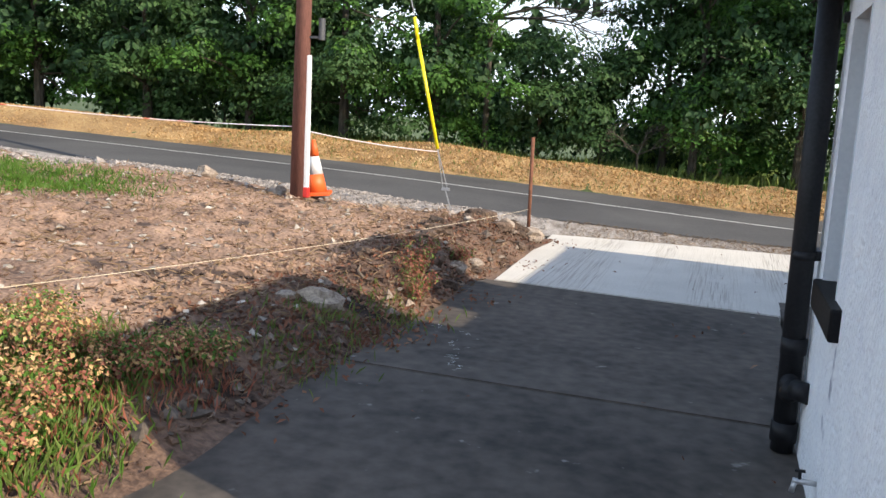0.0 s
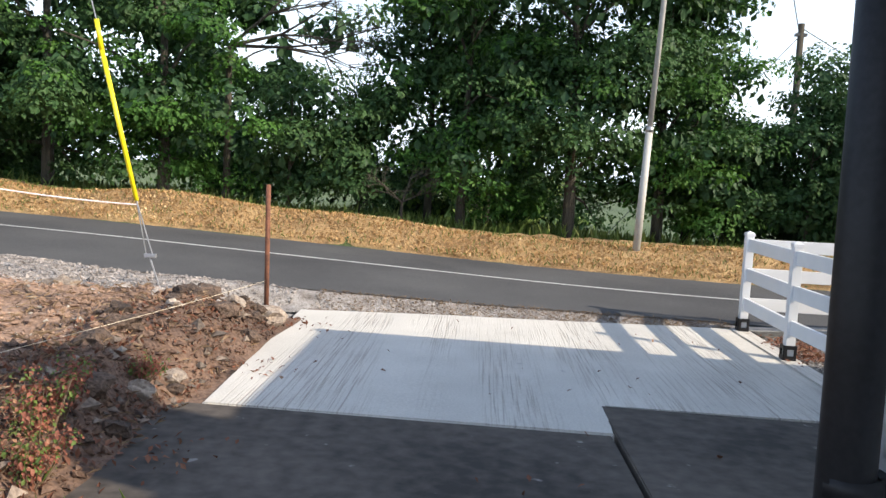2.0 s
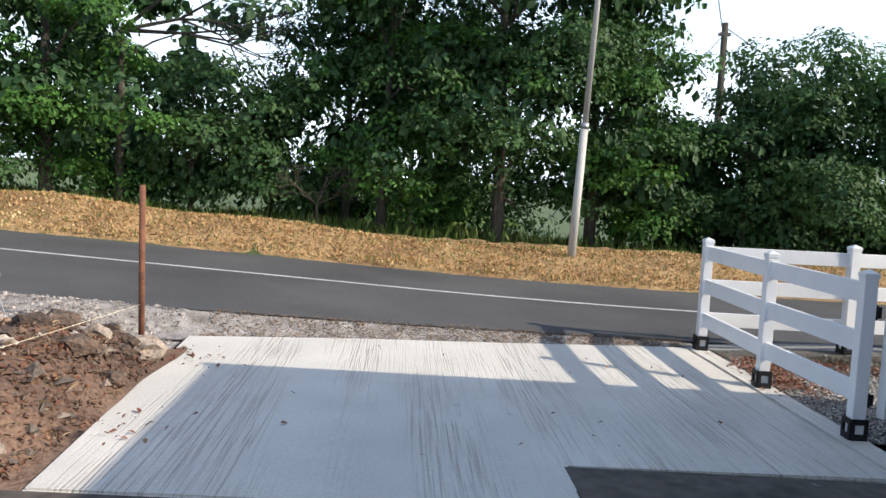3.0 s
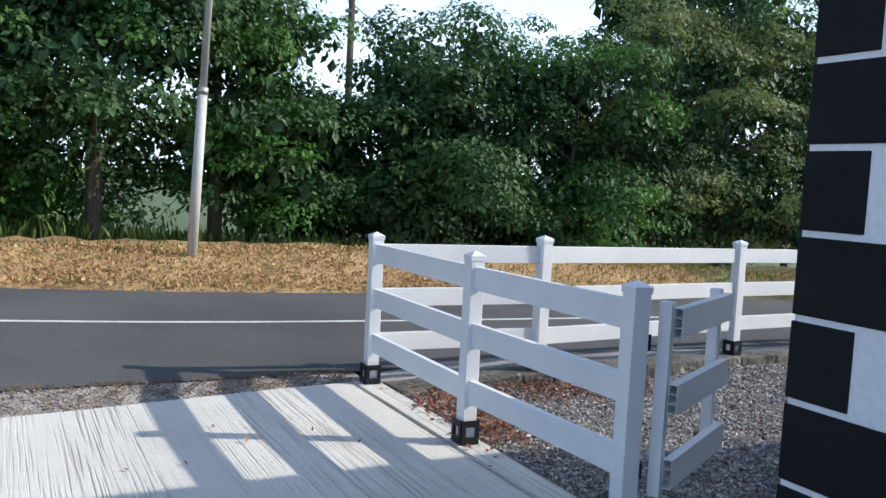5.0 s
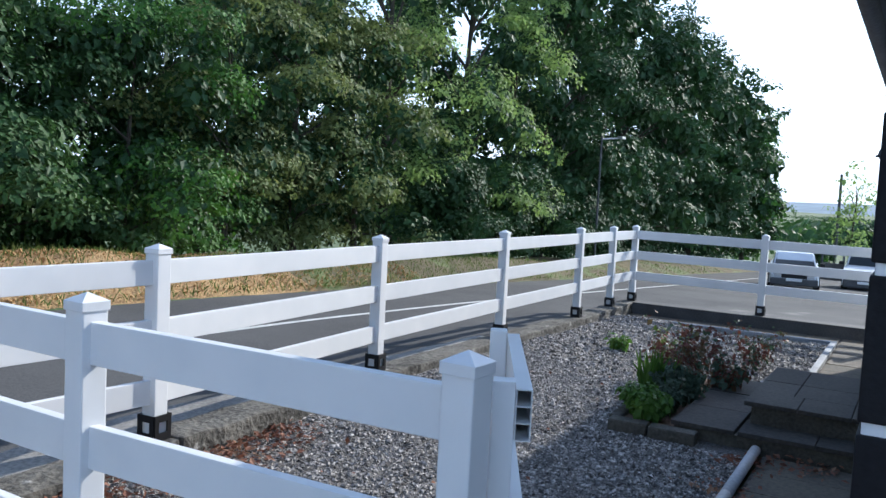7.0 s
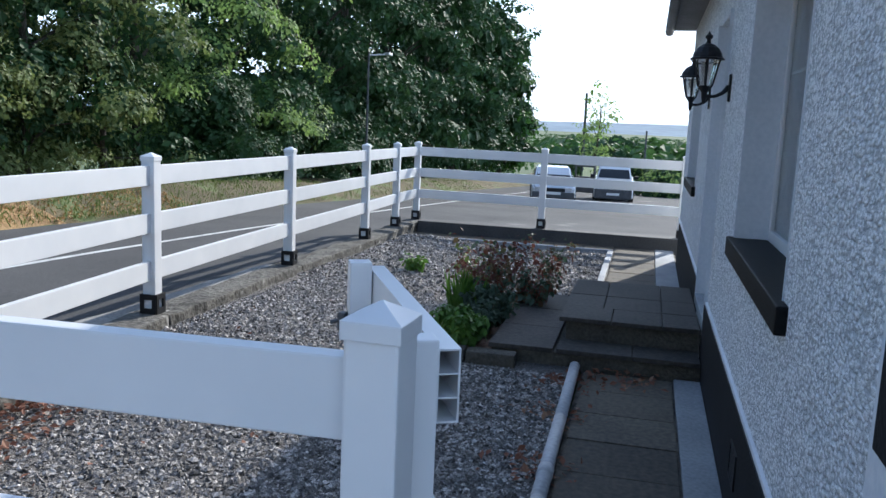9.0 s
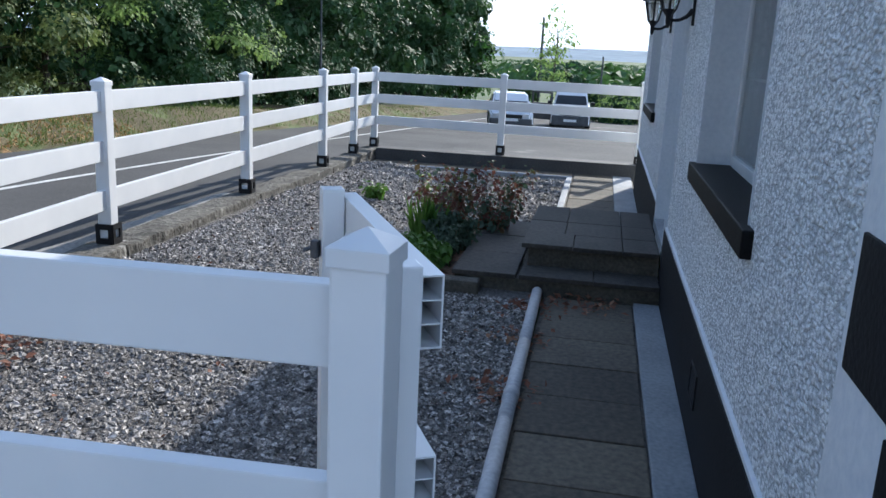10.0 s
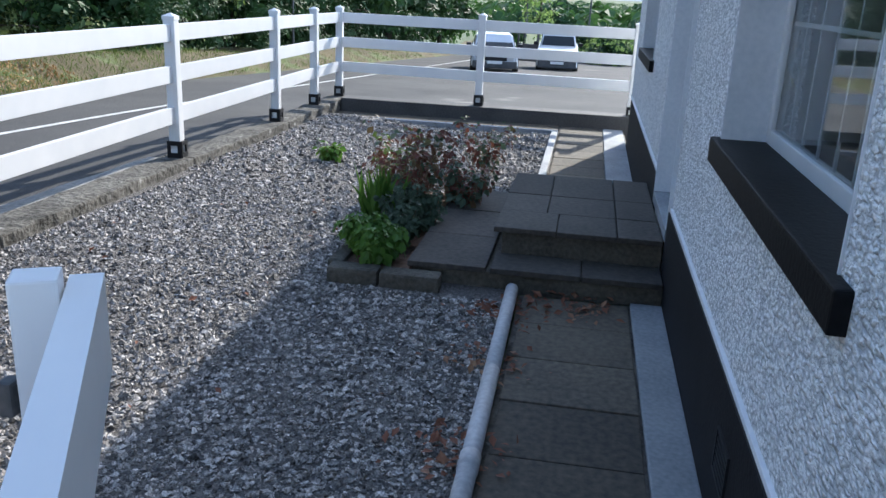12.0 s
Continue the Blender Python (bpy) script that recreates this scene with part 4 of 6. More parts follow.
# concrete ledge between the wall and the road
xs = np.arange(2.93, 9.61, 0.12)
inner = np.interp(xs, (2.93, 4.4, 6.9, 9.6), (12.36, 12.43, 12.66, 12.78)) + 0.145
top = np.interp(xs, (2.93, 4.4, 6.9, 9.6), (-0.21, -0.17, -0.242, -0.314)) - 0.006
outer = np.maximum(near_edge(xs) + 0.04, inner + 0.03) + 0.012 * np.sin(xs * 7)
bm = bmesh.new()
rings = [[bm.verts.new(p) for p in ((x, a, z - 0.4), (x, a, z), (x, b - 0.02, z), (x, b, z - 0.02), (x, b, z - 0.4))] for x, a, b, z in zip(xs.tolist(), inner.tolist(), outer.tolist(), top.tolist())]
for p, q in zip(rings, rings[1:]):
    for i in range(5):
        bm.faces.new((p[i], q[i], q[(i + 1) % 5], p[(i + 1) % 5]))
bm.faces.new(rings[0])
bm.faces.new(rings[-1][::-1])
bmesh.ops.recalc_face_normals(bm, faces=bm.faces)
part("ledge", bm, LEDGE, wall, "pale concrete ledge along the road")
bm = bmesh.new()
box(bm, 14.45, 14.8, 8.2, 12.73, -0.9, -0.362, 0.012)
structure("garden_wall_end", bm, END_WALL, "low dark-painted end wall of the garden", "wall")

# paved path of slabs, concrete strip beside the house
bm = bmesh.new()
box(bm, 2.87, 7.44, HY, 9.53, -0.7, -0.485)
path = structure("path", bm, WALL_CONCRETE, "brown paving slab path beside the house", "path")
r = random.Random(4)
x = 2.9
while x < 7.3:
    w = min(0.455, 7.4 - x)
    bm = bmesh.new()
    box(bm, x + 0.005, x + w - 0.005, 8.905 + r.uniform(-0.004, 0.004), 9.505 + r.uniform(-0.005, 0.005), -0.5, -0.468 + r.uniform(-0.003, 0.003), 0.006)
    part("slab", bm, SLAB, path)
    x += w
bm = bmesh.new()
box(bm, 2.9, 7.44, HY + 0.023, 8.893, -0.5, -0.462, 0.008)
part("edging_strip", bm, EDGE_STRIP, path, "pale painted concrete strip along the wall")
bm = bmesh.new()
box(bm, 9.4, 14.45, HY, 9.6, -0.7, -0.565)
box(bm, 13.72, 14.45, 9.6, 12.7, -0.7, -0.565)
path2 = structure("path", bm, WALL_CONCRETE, "brown paving slab path beyond the doorsteps", "path")
for k in range(11):
    x = 9.42 + k * 0.455
    bm = bmesh.new()
    box(bm, x + 0.005, x + 0.45, 8.99, 9.55, -0.58, -0.548 + r.uniform(-0.003, 0.003), 0.006)
    part("slab", bm, SLAB, path2)
for k in range(7):
    y = 9.58 + k * 0.45
    bm = bmesh.new()
    box(bm, 13.83, 14.44, y + 0.004, y + 0.446, -0.58, -0.548, 0.006)
    part("slab", bm, SLAB, path2)
bm = bmesh.new()
box(bm, 9.4, 14.4, HY + 0.023, 8.98, -0.58, -0.54, 0.008)
part("edging_strip", bm, EDGE_STRIP, path2, "pale painted concrete strip along the wall")

# doorsteps: stone risers under slabs
bm = bmesh.new()
box(bm, 7.8, 9.38, HY + 0.023, 9.69, -0.5, -0.205)
box(bm, 7.49, 7.8, HY + 0.023, 9.69, -0.5, -0.375)
box(bm, 7.49, 9.38, 9.69, 10.2, -0.5, -0.375)
steps = structure("steps", bm, STEP_STONE, "two dark paved doorsteps with a wider landing", "steps")
for x0, x1, y0, y1, z in ((7.46, 7.78, 8.72, 9.18, -0.34), (7.46, 7.78, 9.19, 9.72, -0.34),
                          (7.76, 8.2, 8.72, 8.98, -0.168), (7.76, 8.2, 8.99, 9.35, -0.168), (7.76, 8.2, 9.36, 9.74, -0.166),
                          (8.21, 8.7, 8.72, 8.98, -0.168), (8.21, 8.7, 8.99, 9.43, -0.168), (8.21, 8.7, 9.44, 9.74, -0.168),
                          (8.71, 9.4, 8.72, 8.98, -0.168), (8.71, 9.4, 8.99, 9.43, -0.168), (8.71, 9.4, 9.44, 9.74, -0.168),
                          (7.46, 8.1, 9.75, 10.22, -0.34), (8.11, 8.75, 9.75, 10.22, -0.34), (8.76, 9.4, 9.75, 10.22, -0.34)):
    bm = bmesh.new()
    box(bm, x0 - 0.002, x1 + 0.002, y0 - 0.002, y1 + 0.002, z - 0.036, z + r.uniform(-0.002, 0.002), 0.006)
    part("slab", bm, STEP_SLAB, steps)

# edging pipe between gravel and path
edging = thing("edging_pipe", (5.5, 9.56, -0.45), "pale grey pipe laid as an edging of the gravel", "edging")
bm = bmesh.new()
prev = Vector((2.95, 9.53, -0.44))
for k in range(1, 5):
    q = Vector((2.95 + k * 1.115, 9.53 + 0.012 * k, -0.44))
    rod(bm, prev, q, 0.038, n=16)
    prev = q
part("pipe", bm, PIPE_GREY, edging, smooth=True)
for x in (4.1, 5.45):
    bm = bmesh.new()
    rod(bm, (x, 9.53 + (x - 2.95) * 0.0108, -0.44), (x + 0.1, 9.531 + (x - 2.95) * 0.0108, -0.44), 0.042, n=16)
    part("coupling", bm, PIPE_GREY, edging, smooth=True)
kerb = thing("edging_kerb", (13.7, 11, -0.45), "pale concrete edging round the far gravel", "edging")
bm = bmesh.new()
box(bm, 13.7, 13.79, 9.57, 12.68, -0.65, -0.5, 0.01)
part("kerb", bm, EDGE_STRIP, kerb)
bm = bmesh.new()
box(bm, 9.9, 13.7, 9.57, 9.65, -0.65, -0.5, 0.01)
part("kerb", bm, EDGE_STRIP, kerb)
planter = thing("planter_edge", (7.4, 10.5, -0.45), "low mossy stone border of the flower bed", "border")
for x0, x1, y0, y1 in ((7.3, 7.44, 10.0, 10.36), (7.3, 7.44, 10.37, 10.68), (7.45, 8.2, 10.62, 10.72), (8.21, 9.2, 10.62, 10.72)):
    bm = bmesh.new()
    box(bm, x0, x1, y0, y1, -0.52, -0.37 + r.uniform(-0.015, 0.01), 0.02)
    part("border_stone", bm, STEP_STONE, planter)
bm = bmesh.new()
box(bm, 7.44, 9.5, 10.22, 10.66, -0.55, -0.41)
structure("flower_bed", bm, EARTH, "dark soil of the flower bed", "soil")


# ---- loose small stuff, many pieces in one mesh ----
OCTA = np.array(((1, 0, 0), (-1, 0, 0), (0, 1, 0), (0, -1, 0), (0, 0, 1), (0, 0, -1)), float)
OCTA_F = np.array(((0, 2, 4), (2, 1, 4), (1, 3, 4), (3, 0, 4), (2, 0, 5), (1, 2, 5), (3, 1, 5), (0, 3, 5)))


def stones(name, xy, zfun, size, seed, mat, label, category, sink=0.3):
    r = np.random.RandomState(seed)
    n = len(xy)
    s = size[0] + (size[1] - size[0]) * r.rand(n) ** 2
    v = OCTA[None] * (1 + 0.35 * r.normal(size=(n, 6, 1))) + 0.25 * r.normal(size=(n, 6, 3))
    v *= np.stack([s, s * r.uniform(0.6, 1, n), s * r.uniform(0.4, 0.8, n)], -1)[:, None]
    a = r.uniform(0, 6.3, n)
    c, q = np.cos(a)[:, None], np.sin(a)[:, None]
    v = np.stack([v[..., 0] * c - v[..., 1] * q, v[..., 0] * q + v[..., 1] * c, v[..., 2]], -1)
    z = zfun(xy[:, 0], xy[:, 1]) + s * sink
    v += np.stack([xy[:, 0], xy[:, 1], z], -1)[:, None]
    f = (np.arange(n)[:, None, None] * 6 + OCTA_F[None]).reshape(-1, 3)
    ob = new(name, raw_mesh(name, v.reshape(-1, 3), f, mat))
    return tagged(ob, label, category, "", "stuff")


def scatter(n, x0, x1, y0, y1, seed):
    r = np.random.RandomState(seed)
    return np.stack([r.uniform(x0, x1, n), r.uniform(y0, y1, n)], -1)


def blades(name, xy, zfun, size, seed, mat, label, category, up=0.15, lift=0.01, narrow=0.32):
    """Fallen leaves or standing grass: one bent blade each."""
    r = np.random.RandomState(seed)
    n = len(xy)
    at = np.stack([xy[:, 0], xy[:, 1], zfun(xy[:, 0], xy[:, 1]) + lift], -1)
    d = r.normal(size=(n, 3))
    d[:, 2] = np.abs(d[:, 2]) * up + up * 1.5
    d /= np.linalg.norm(d, axis=1)[:, None]
    side = np.cross(d, r.normal(size=(n, 3)) * 0.3 + np.array((0, 0, 1)))
    side /= np.linalg.norm(side, axis=1)[:, None] + 1e-6
    s = (size * (0.5 + 0.9 * r.rand(n)))[:, None]
    nor = np.cross(side, d)
    v = np.stack([at, at + d * s * 0.5 + side * s * narrow + nor * s * 0.1, at + d * s, at + d * s * 0.5 - side * s * narrow + nor * s * 0.1], 1)
    i = np.arange(n)[:, None] * 4
    f = np.concatenate([i + np.array([0, 1, 2]), i + np.array([0, 2, 3])], 0)
    return tagged(new(name, raw_mesh(name, v.reshape(-1, 3), f, mat)), label, category, "", "stuff")


def clusters(n, centres, spread, seed):
    r = np.random.RandomState(seed)
    c = np.array(centres, float)[r.randint(0, len(centres), n)]
    return c + r.normal(size=(n, 2)) * spread


def outside_bed(xy):
    return xy[~((xy[:, 0] > 7.28) & (xy[:, 0] < 9.45) & (xy[:, 1] < 10.73))]


near = outside_bed(scatter(56000, 2.95, 9.4, 9.58, 12.5, 5))
stones("gravel_stones", near, gravel_z, (0.007, 0.0205), 6, GRAVEL, "loose grey and pinkish gravel stones", "gravel")
stones("gravel_stones", scatter(9000, 9.4, 13.68, 9.68, 12.65, 7), gravel_z, (0.012, 0.03), 8, GRAVEL, "loose grey and pinkish gravel stones", "gravel")
stones("shoulder_stones", np.concatenate([scatter(11000, -11, -2.4, 10.5, 12.2, 9), scatter(2500, -30, -14, 10.5, 12.2, 11)]), shoulder_end_z, (0.006, 0.028), 12, SHOULDER_STONE, "loose crushed stones on the road shoulder", "gravel")
grit = scatter(2600, -2.2, 2.7, 0, 1, 10)
grit[:, 1] = apron_far(grit[:, 0]) + 0.01 + grit[:, 1] * (near_edge(grit[:, 0]) + 0.03 - apron_far(grit[:, 0]))
stones("shoulder_stones", grit, grit_z, (0.005, 0.018), 22, SHOULDER_STONE, "loose grit between the apron and the road", "gravel")
r2 = np.random.RandomState(77)
rim = np.stack([r2.uniform(-14, -2.5, 380), 10.5 + r2.normal(size=380) * 0.2], -1)
stones("rubble", rim, dirt_z, (0.02, 0.085), 13, SHOULDER_STONE, "pale broken stones between the earth and the shoulder", "rubble", 0.2)
stones("clods", np.concatenate([scatter(7000, -9, -2.3, 1.5, 10.6, 14), scatter(6500, -4, -2.2, 1.5, 10.8, 15)]), dirt_z, (0.008, 0.04), 16, EARTH, "loose clods of earth", "soil")
stones("pebbles", scatter(1300, -10, -2.4, 2, 10.5, 17), dirt_z, (0.008, 0.045), 18, STONE, "small stones lying on the earth", "stones")
stones("edge_rocks", np.stack([-2.25 - np.abs(r2.normal(size=260)) * 0.25, r2.uniform(2.6, 11.0, 260)], -1), dirt_z, (0.015, 0.07), 19, DARK_STONE, "stones and clods along the drive's edge", "stones", 0.1)


def rock(x, y, s, seed, label, mat=None, base=dirt_z):
    bm = bmesh.new()
    bmesh.ops.create_icosphere(bm, subdivisions=2, radius=1)
    z = float(base(np.array(x), np.array(y)))
    for v in bm.verts:
        k = 1 + 0.16 * noise.noise(v.co * 6 + Vector((seed, seed, 0))) + 0.6 * noise.noise(v.co * 1.3 + Vector((seed, 0, 0))) + 0.35 * noise.noise(v.co * 2.7 + Vector((0, seed, 0)))
        v.co = Vector((v.co.x * s * 1.2 * k + x, v.co.y * s * 0.8 * k + y, v.co.z * s * 0.65 * k + z + s * 0.25))
    me = mesh_of(bm, "rock", mat or EARTHY_STONE)
    return tagged(new("rock" if mat is None else "sod", me), label, "rock" if mat is None else "soil", "rocks on the earth plot" if mat is None else "sods on the earth plot")


for k, (x, y, s) in enumerate(((-2.62, 5.2, 0.13), (-2.33, 10.55, 0.15), (-2.62, 10.35, 0.09), (-4.35, 10.5, 0.13), (-3.0, 10.5, 0.09), (-2.4, 8.2, 0.08), (-5.95, 10.3, 0.15), (-2.9, 5.15, 0.07), (-2.8, 9.3, 0.06), (-7.2, 10.4, 0.14), (-2.45, 7.75, 0.09))):
    rock(x, y, s, k * 3.7, "pale weathered rock half sunk in the earth")


rs = random.Random(91)
for k in range(26):
    x, y = rs.uniform(-3.2, -2.28), rs.uniform(8.6, 11.0) if k < 18 else rs.uniform(4.4, 8.5)
    rock(x, y, rs.uniform(0.05, 0.13), 40 + k * 2.3, "dark lumpy sod of turned earth with roots", DARK_EARTH)


def stick(x, y, length, turn, seed, base=dirt_z, mat=None, thick=0.008):
    rr = random.Random(seed)
    bm = bmesh.new()
    p = None
    for k in range(6):
        u = (k / 5 - 0.5) * length
        px, py = x + math.cos(turn) * u + rr.uniform(-0.03, 0.03), y + math.sin(turn) * u + rr.uniform(-0.03, 0.03)
        q = Vector((px, py, float(base(np.array(px), np.array(py))) + thick + 0.015))
        if p is not None:
            rod(bm, p, q, thick * (1.1 - k * 0.12), thick * (1 - k * 0.12), 6)
        p = q
    return tagged(new("stick", mesh_of(bm, "stick", mat or TWIG)), "dry broken stick lying on the earth", "stick", "sticks on the earth")


rr = random.Random(12)
for k in range(70):
    stick(rr.uniform(-7.5, -2.5), rr.uniform(2.6, 10.2), rr.uniform(0.2, 0.75), rr.uniform(0, 3.1), 60 + k, thick=rr.uniform(0.004, 0.011))
blades("straw", scatter(6500, -9, -2.2, 1.5, 10.8, 20), dirt_z, 0.085, 21, DRY_STRAW, "dry straw, twigs and roots on the earth", "litter", 0.12, 0.02, 0.06)

# weeds along the drive's edge
blades("grass_tufts", np.concatenate([clusters(5000, [(-7.6, 7.7), (-8.6, 8.2), (-9.5, 8.4), (-7.9, 8.6), (-10.5, 9)], 0.5, 22), clusters(1200, [(-3.2, 3.2), (-2.9, 2.7), (-2.6, 2.35)], 0.25, 23)]), dirt_z, 0.1, 24, HERB, "short green grass tufts on the earth", "grass", 0.9, 0.0, 0.05)


def weed(x, y, h, n, seed, mats, label, base, spread=0.2, leaf=0.05, name="weed"):
    """A bushy small plant: thin stems and many small leaves."""
    rr = np.random.RandomState(seed)
    z = float(base(np.array(x), np.array(y)))
    t = thing(name, (x, y, z), label, "plant")
    bm = bmesh.new()
    tips = []
    for k in range(14):
        a, q = rr.uniform(0, 6.3), spread * rr.rand() ** 0.5
        tip = Vector((x + math.cos(a) * q, y + math.sin(a) * q, z + h * rr.uniform(0.5, 1.0)))
        rod(bm, (x + 0.3 * math.cos(a) * q, y + 0.3 * math.sin(a) * q, z - 0.03), tip, 0.004, 0.0015, 5)
        tips.append(tip)
    tagged(part("stem", bm, TWIG, t, "thin brown branching stem"), kind="stuff")
    for j, m in enumerate(mats):
        cs, rs = [], []
        for tip in tips:
            for s in (0.35, 0.55, 0.75, 0.95):
                cs.append((x + (tip.x - x) * s, y + (tip.y - y) * s, z + (tip.z - z) * s))
                rs.append((spread * 0.3,) * 3)
        v, f = leaves(np.array(cs), np.array(rs), n // len(mats), leaf, seed + 50 + j)
        part("foliage", raw_mesh("foliage", v, f, m), None, t, "small mixed leaves")
    return t


# ---- trees ----
def leaves(centres, radii, count, size, seed, flat=0.5, loose=0.22):
    """Leaf blades on the shells of many lobes."""
    r = np.random.RandomState(seed)
    share = np.prod(radii, axis=1) ** (2 / 3)
    k = r.choice(len(centres), count, p=share / share.sum())
    twig = r.normal(size=(len(centres), 26, 3))
    twig[:, :, 2] = np.where(twig[:, :, 2] < -0.3, -0.6 * twig[:, :, 2], twig[:, :, 2])  # few sprays hang under a lobe
    twig /= np.linalg.norm(twig, axis=2)[:, :, None]
    d = twig[k, r.randint(0, 26, count)] + r.normal(size=(count, 3)) * loose
    d /= np.linalg.norm(d, axis=1)[:, None]
    rad = radii[k] * (1 - 0.5 * r.rand(count)[:, None] ** 2.2)
    lump = 1 + 0.3 * np.sin(d[:, :1] * 5 + k[:, None]) * np.cos(d[:, 2:] * 4 + k[:, None] * 2)
    at = centres[k] + d * rad * lump
    out = d + r.normal(size=(count, 3)) * 0.3 + np.array((0, 0, flat))
    out /= np.linalg.norm(out, axis=1)[:, None]
    tang = np.cross(out, r.normal(size=(count, 3)))
    tang /= np.linalg.norm(tang, axis=1)[:, None]
    tang[:, 2] -= 0.35
    side = np.cross(out, tang)
    s = (size * (0.55 + 0.9 * r.rand(count)))[:, None]
    v = np.stack([at, at + tang * s * 0.5 + side * s * 0.34 + out * s * 0.1, at + tang * s, at + tang * s * 0.5 - side * s * 0.34 + out * s * 0.1], 1)
    i = np.arange(count)[:, None] * 4
    return v.reshape(-1, 3), np.concatenate([i + np.array([0, 1, 2]), i + np.array([0, 2, 3])], 0)


def tree(x, y, height, spread, low, seed, mat, leaf, density=1.0, name="tree", label="", deep=0.75):
    """A tapered trunk with limbs under a ragged crown of lobes of leaves."""
    r = np.random.RandomState(seed)
    z0 = float(land_z(np.array(x), np.array(y)))
    t = thing(name, (x, y, z0), label or "tall leafy roadside tree with a dense green crown", "tree" if name == "tree" else "bush", "trees along the road")
    bm = bmesh.new()
    top = height * 0.85
    bend = r.uniform(-0.3, 0.3, 2)
    pts = [Vector((x + bend[0] * s * s, y + bend[1] * s * s, z0 - 0.2 + (top + 0.2) * s)) for s in (0, 0.25, 0.5, 0.75, 1)]
    k = height * 0.013 if height > 4 else 0.045
    rad = [k * q for q in (1.3, 0.95, 0.7, 0.45, 0.15)]
    for i in range(4):
        rod(bm, pts[i], pts[i + 1], rad[i], rad[i + 1], 9, False)
    lobe = 0.42 + 0.11 * spread
    count = min(170, int(height * spread * 2.0 / (lobe * lobe)) // 2 + 14)
    cs, rs = [], []
    boughs = max(6, count // 4)
    for i in range(boughs):  # each bough carries a drooping cluster of lobes
        f = (i + 0.5) / boughs
        h = low + (height - low) * f
        wide = spread * (0.78 + 0.9 * f * (1.0 - f) if f < 0.6 else 0.96 * math.sqrt(max(0.05, 1 - ((f - 0.6) / 0.42) ** 2)))
        a, q = i * 2.4 + r.uniform(-0.5, 0.5), r.uniform(0.35, 1.0)
        bx, by, bz = x + math.cos(a) * q * wide, y + math.sin(a) * q * wide * deep, z0 + h
        for j in range(5):
            g = r.normal(size=3)
            kk = lobe * r.choice((0.5, 0.75, 1.0, 1.2))
            out = math.cos(a) * g[0] + math.sin(a) * g[1]
            cz = max(bz + lobe * (0.5 * g[2] - 0.22 * out), z0 + low * 0.8 + 0.1)
            cs.append((bx + lobe * 0.95 * g[0], by + lobe * 0.8 * g[1], cz))
            rs.append((kk * 1.25, kk * 1.0, kk * 0.72))
    for i in range(6 if low < 1.2 else 0):  # shoots and ivy close round the foot of the trunk
        a = i * 1.05 + r.uniform(0, 0.5)
        cs.append((x + math.cos(a) * spread * 0.3, y + math.sin(a) * spread * 0.3, z0 + 0.35 + 0.3 * i))
        rs.append((lobe * 0.9, lobe * 0.8, lobe * 0.6))
    count = len(cs)
    for i in range(0, count, 5):
        c = Vector(cs[i])
        s = min(0.95, max(0.15, (c.z - z0) / top * 0.75))
        j = min(3, int(s * 4))
        p = pts[j].lerp(pts[j + 1], s * 4 - j)
        mid = p.lerp(c, 0.5) + Vector((0, 0, 0.15))
        rod(bm, p, mid, k * 0.4, k * 0.25, 5, False)
        rod(bm, mid, c, k * 0.25, k * 0.08, 5, False)
    part("trunk", bm, BARK, t, "brown bark trunk with limbs")
    leaf *= 0.62
    per = int(density * 5.6 * lobe * lobe / (leaf * leaf))
    v, fcs = leaves(np.array(cs), np.array(rs), count * per, leaf, seed)
    part("crown", raw_mesh("crown", v, fcs, mat), None, t, "dense green leaves")
    # Inner leaves: the crown's shade is painted in with the darker leaf colour.
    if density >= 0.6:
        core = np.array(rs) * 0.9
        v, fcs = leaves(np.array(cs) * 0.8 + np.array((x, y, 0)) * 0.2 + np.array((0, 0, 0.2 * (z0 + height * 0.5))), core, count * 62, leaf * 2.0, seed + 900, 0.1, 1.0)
        part("inner_foliage", raw_mesh("inner_foliage", v, fcs, LEAF_SHADE), None, t, "inner leaves coloured dark as shade")
    return t


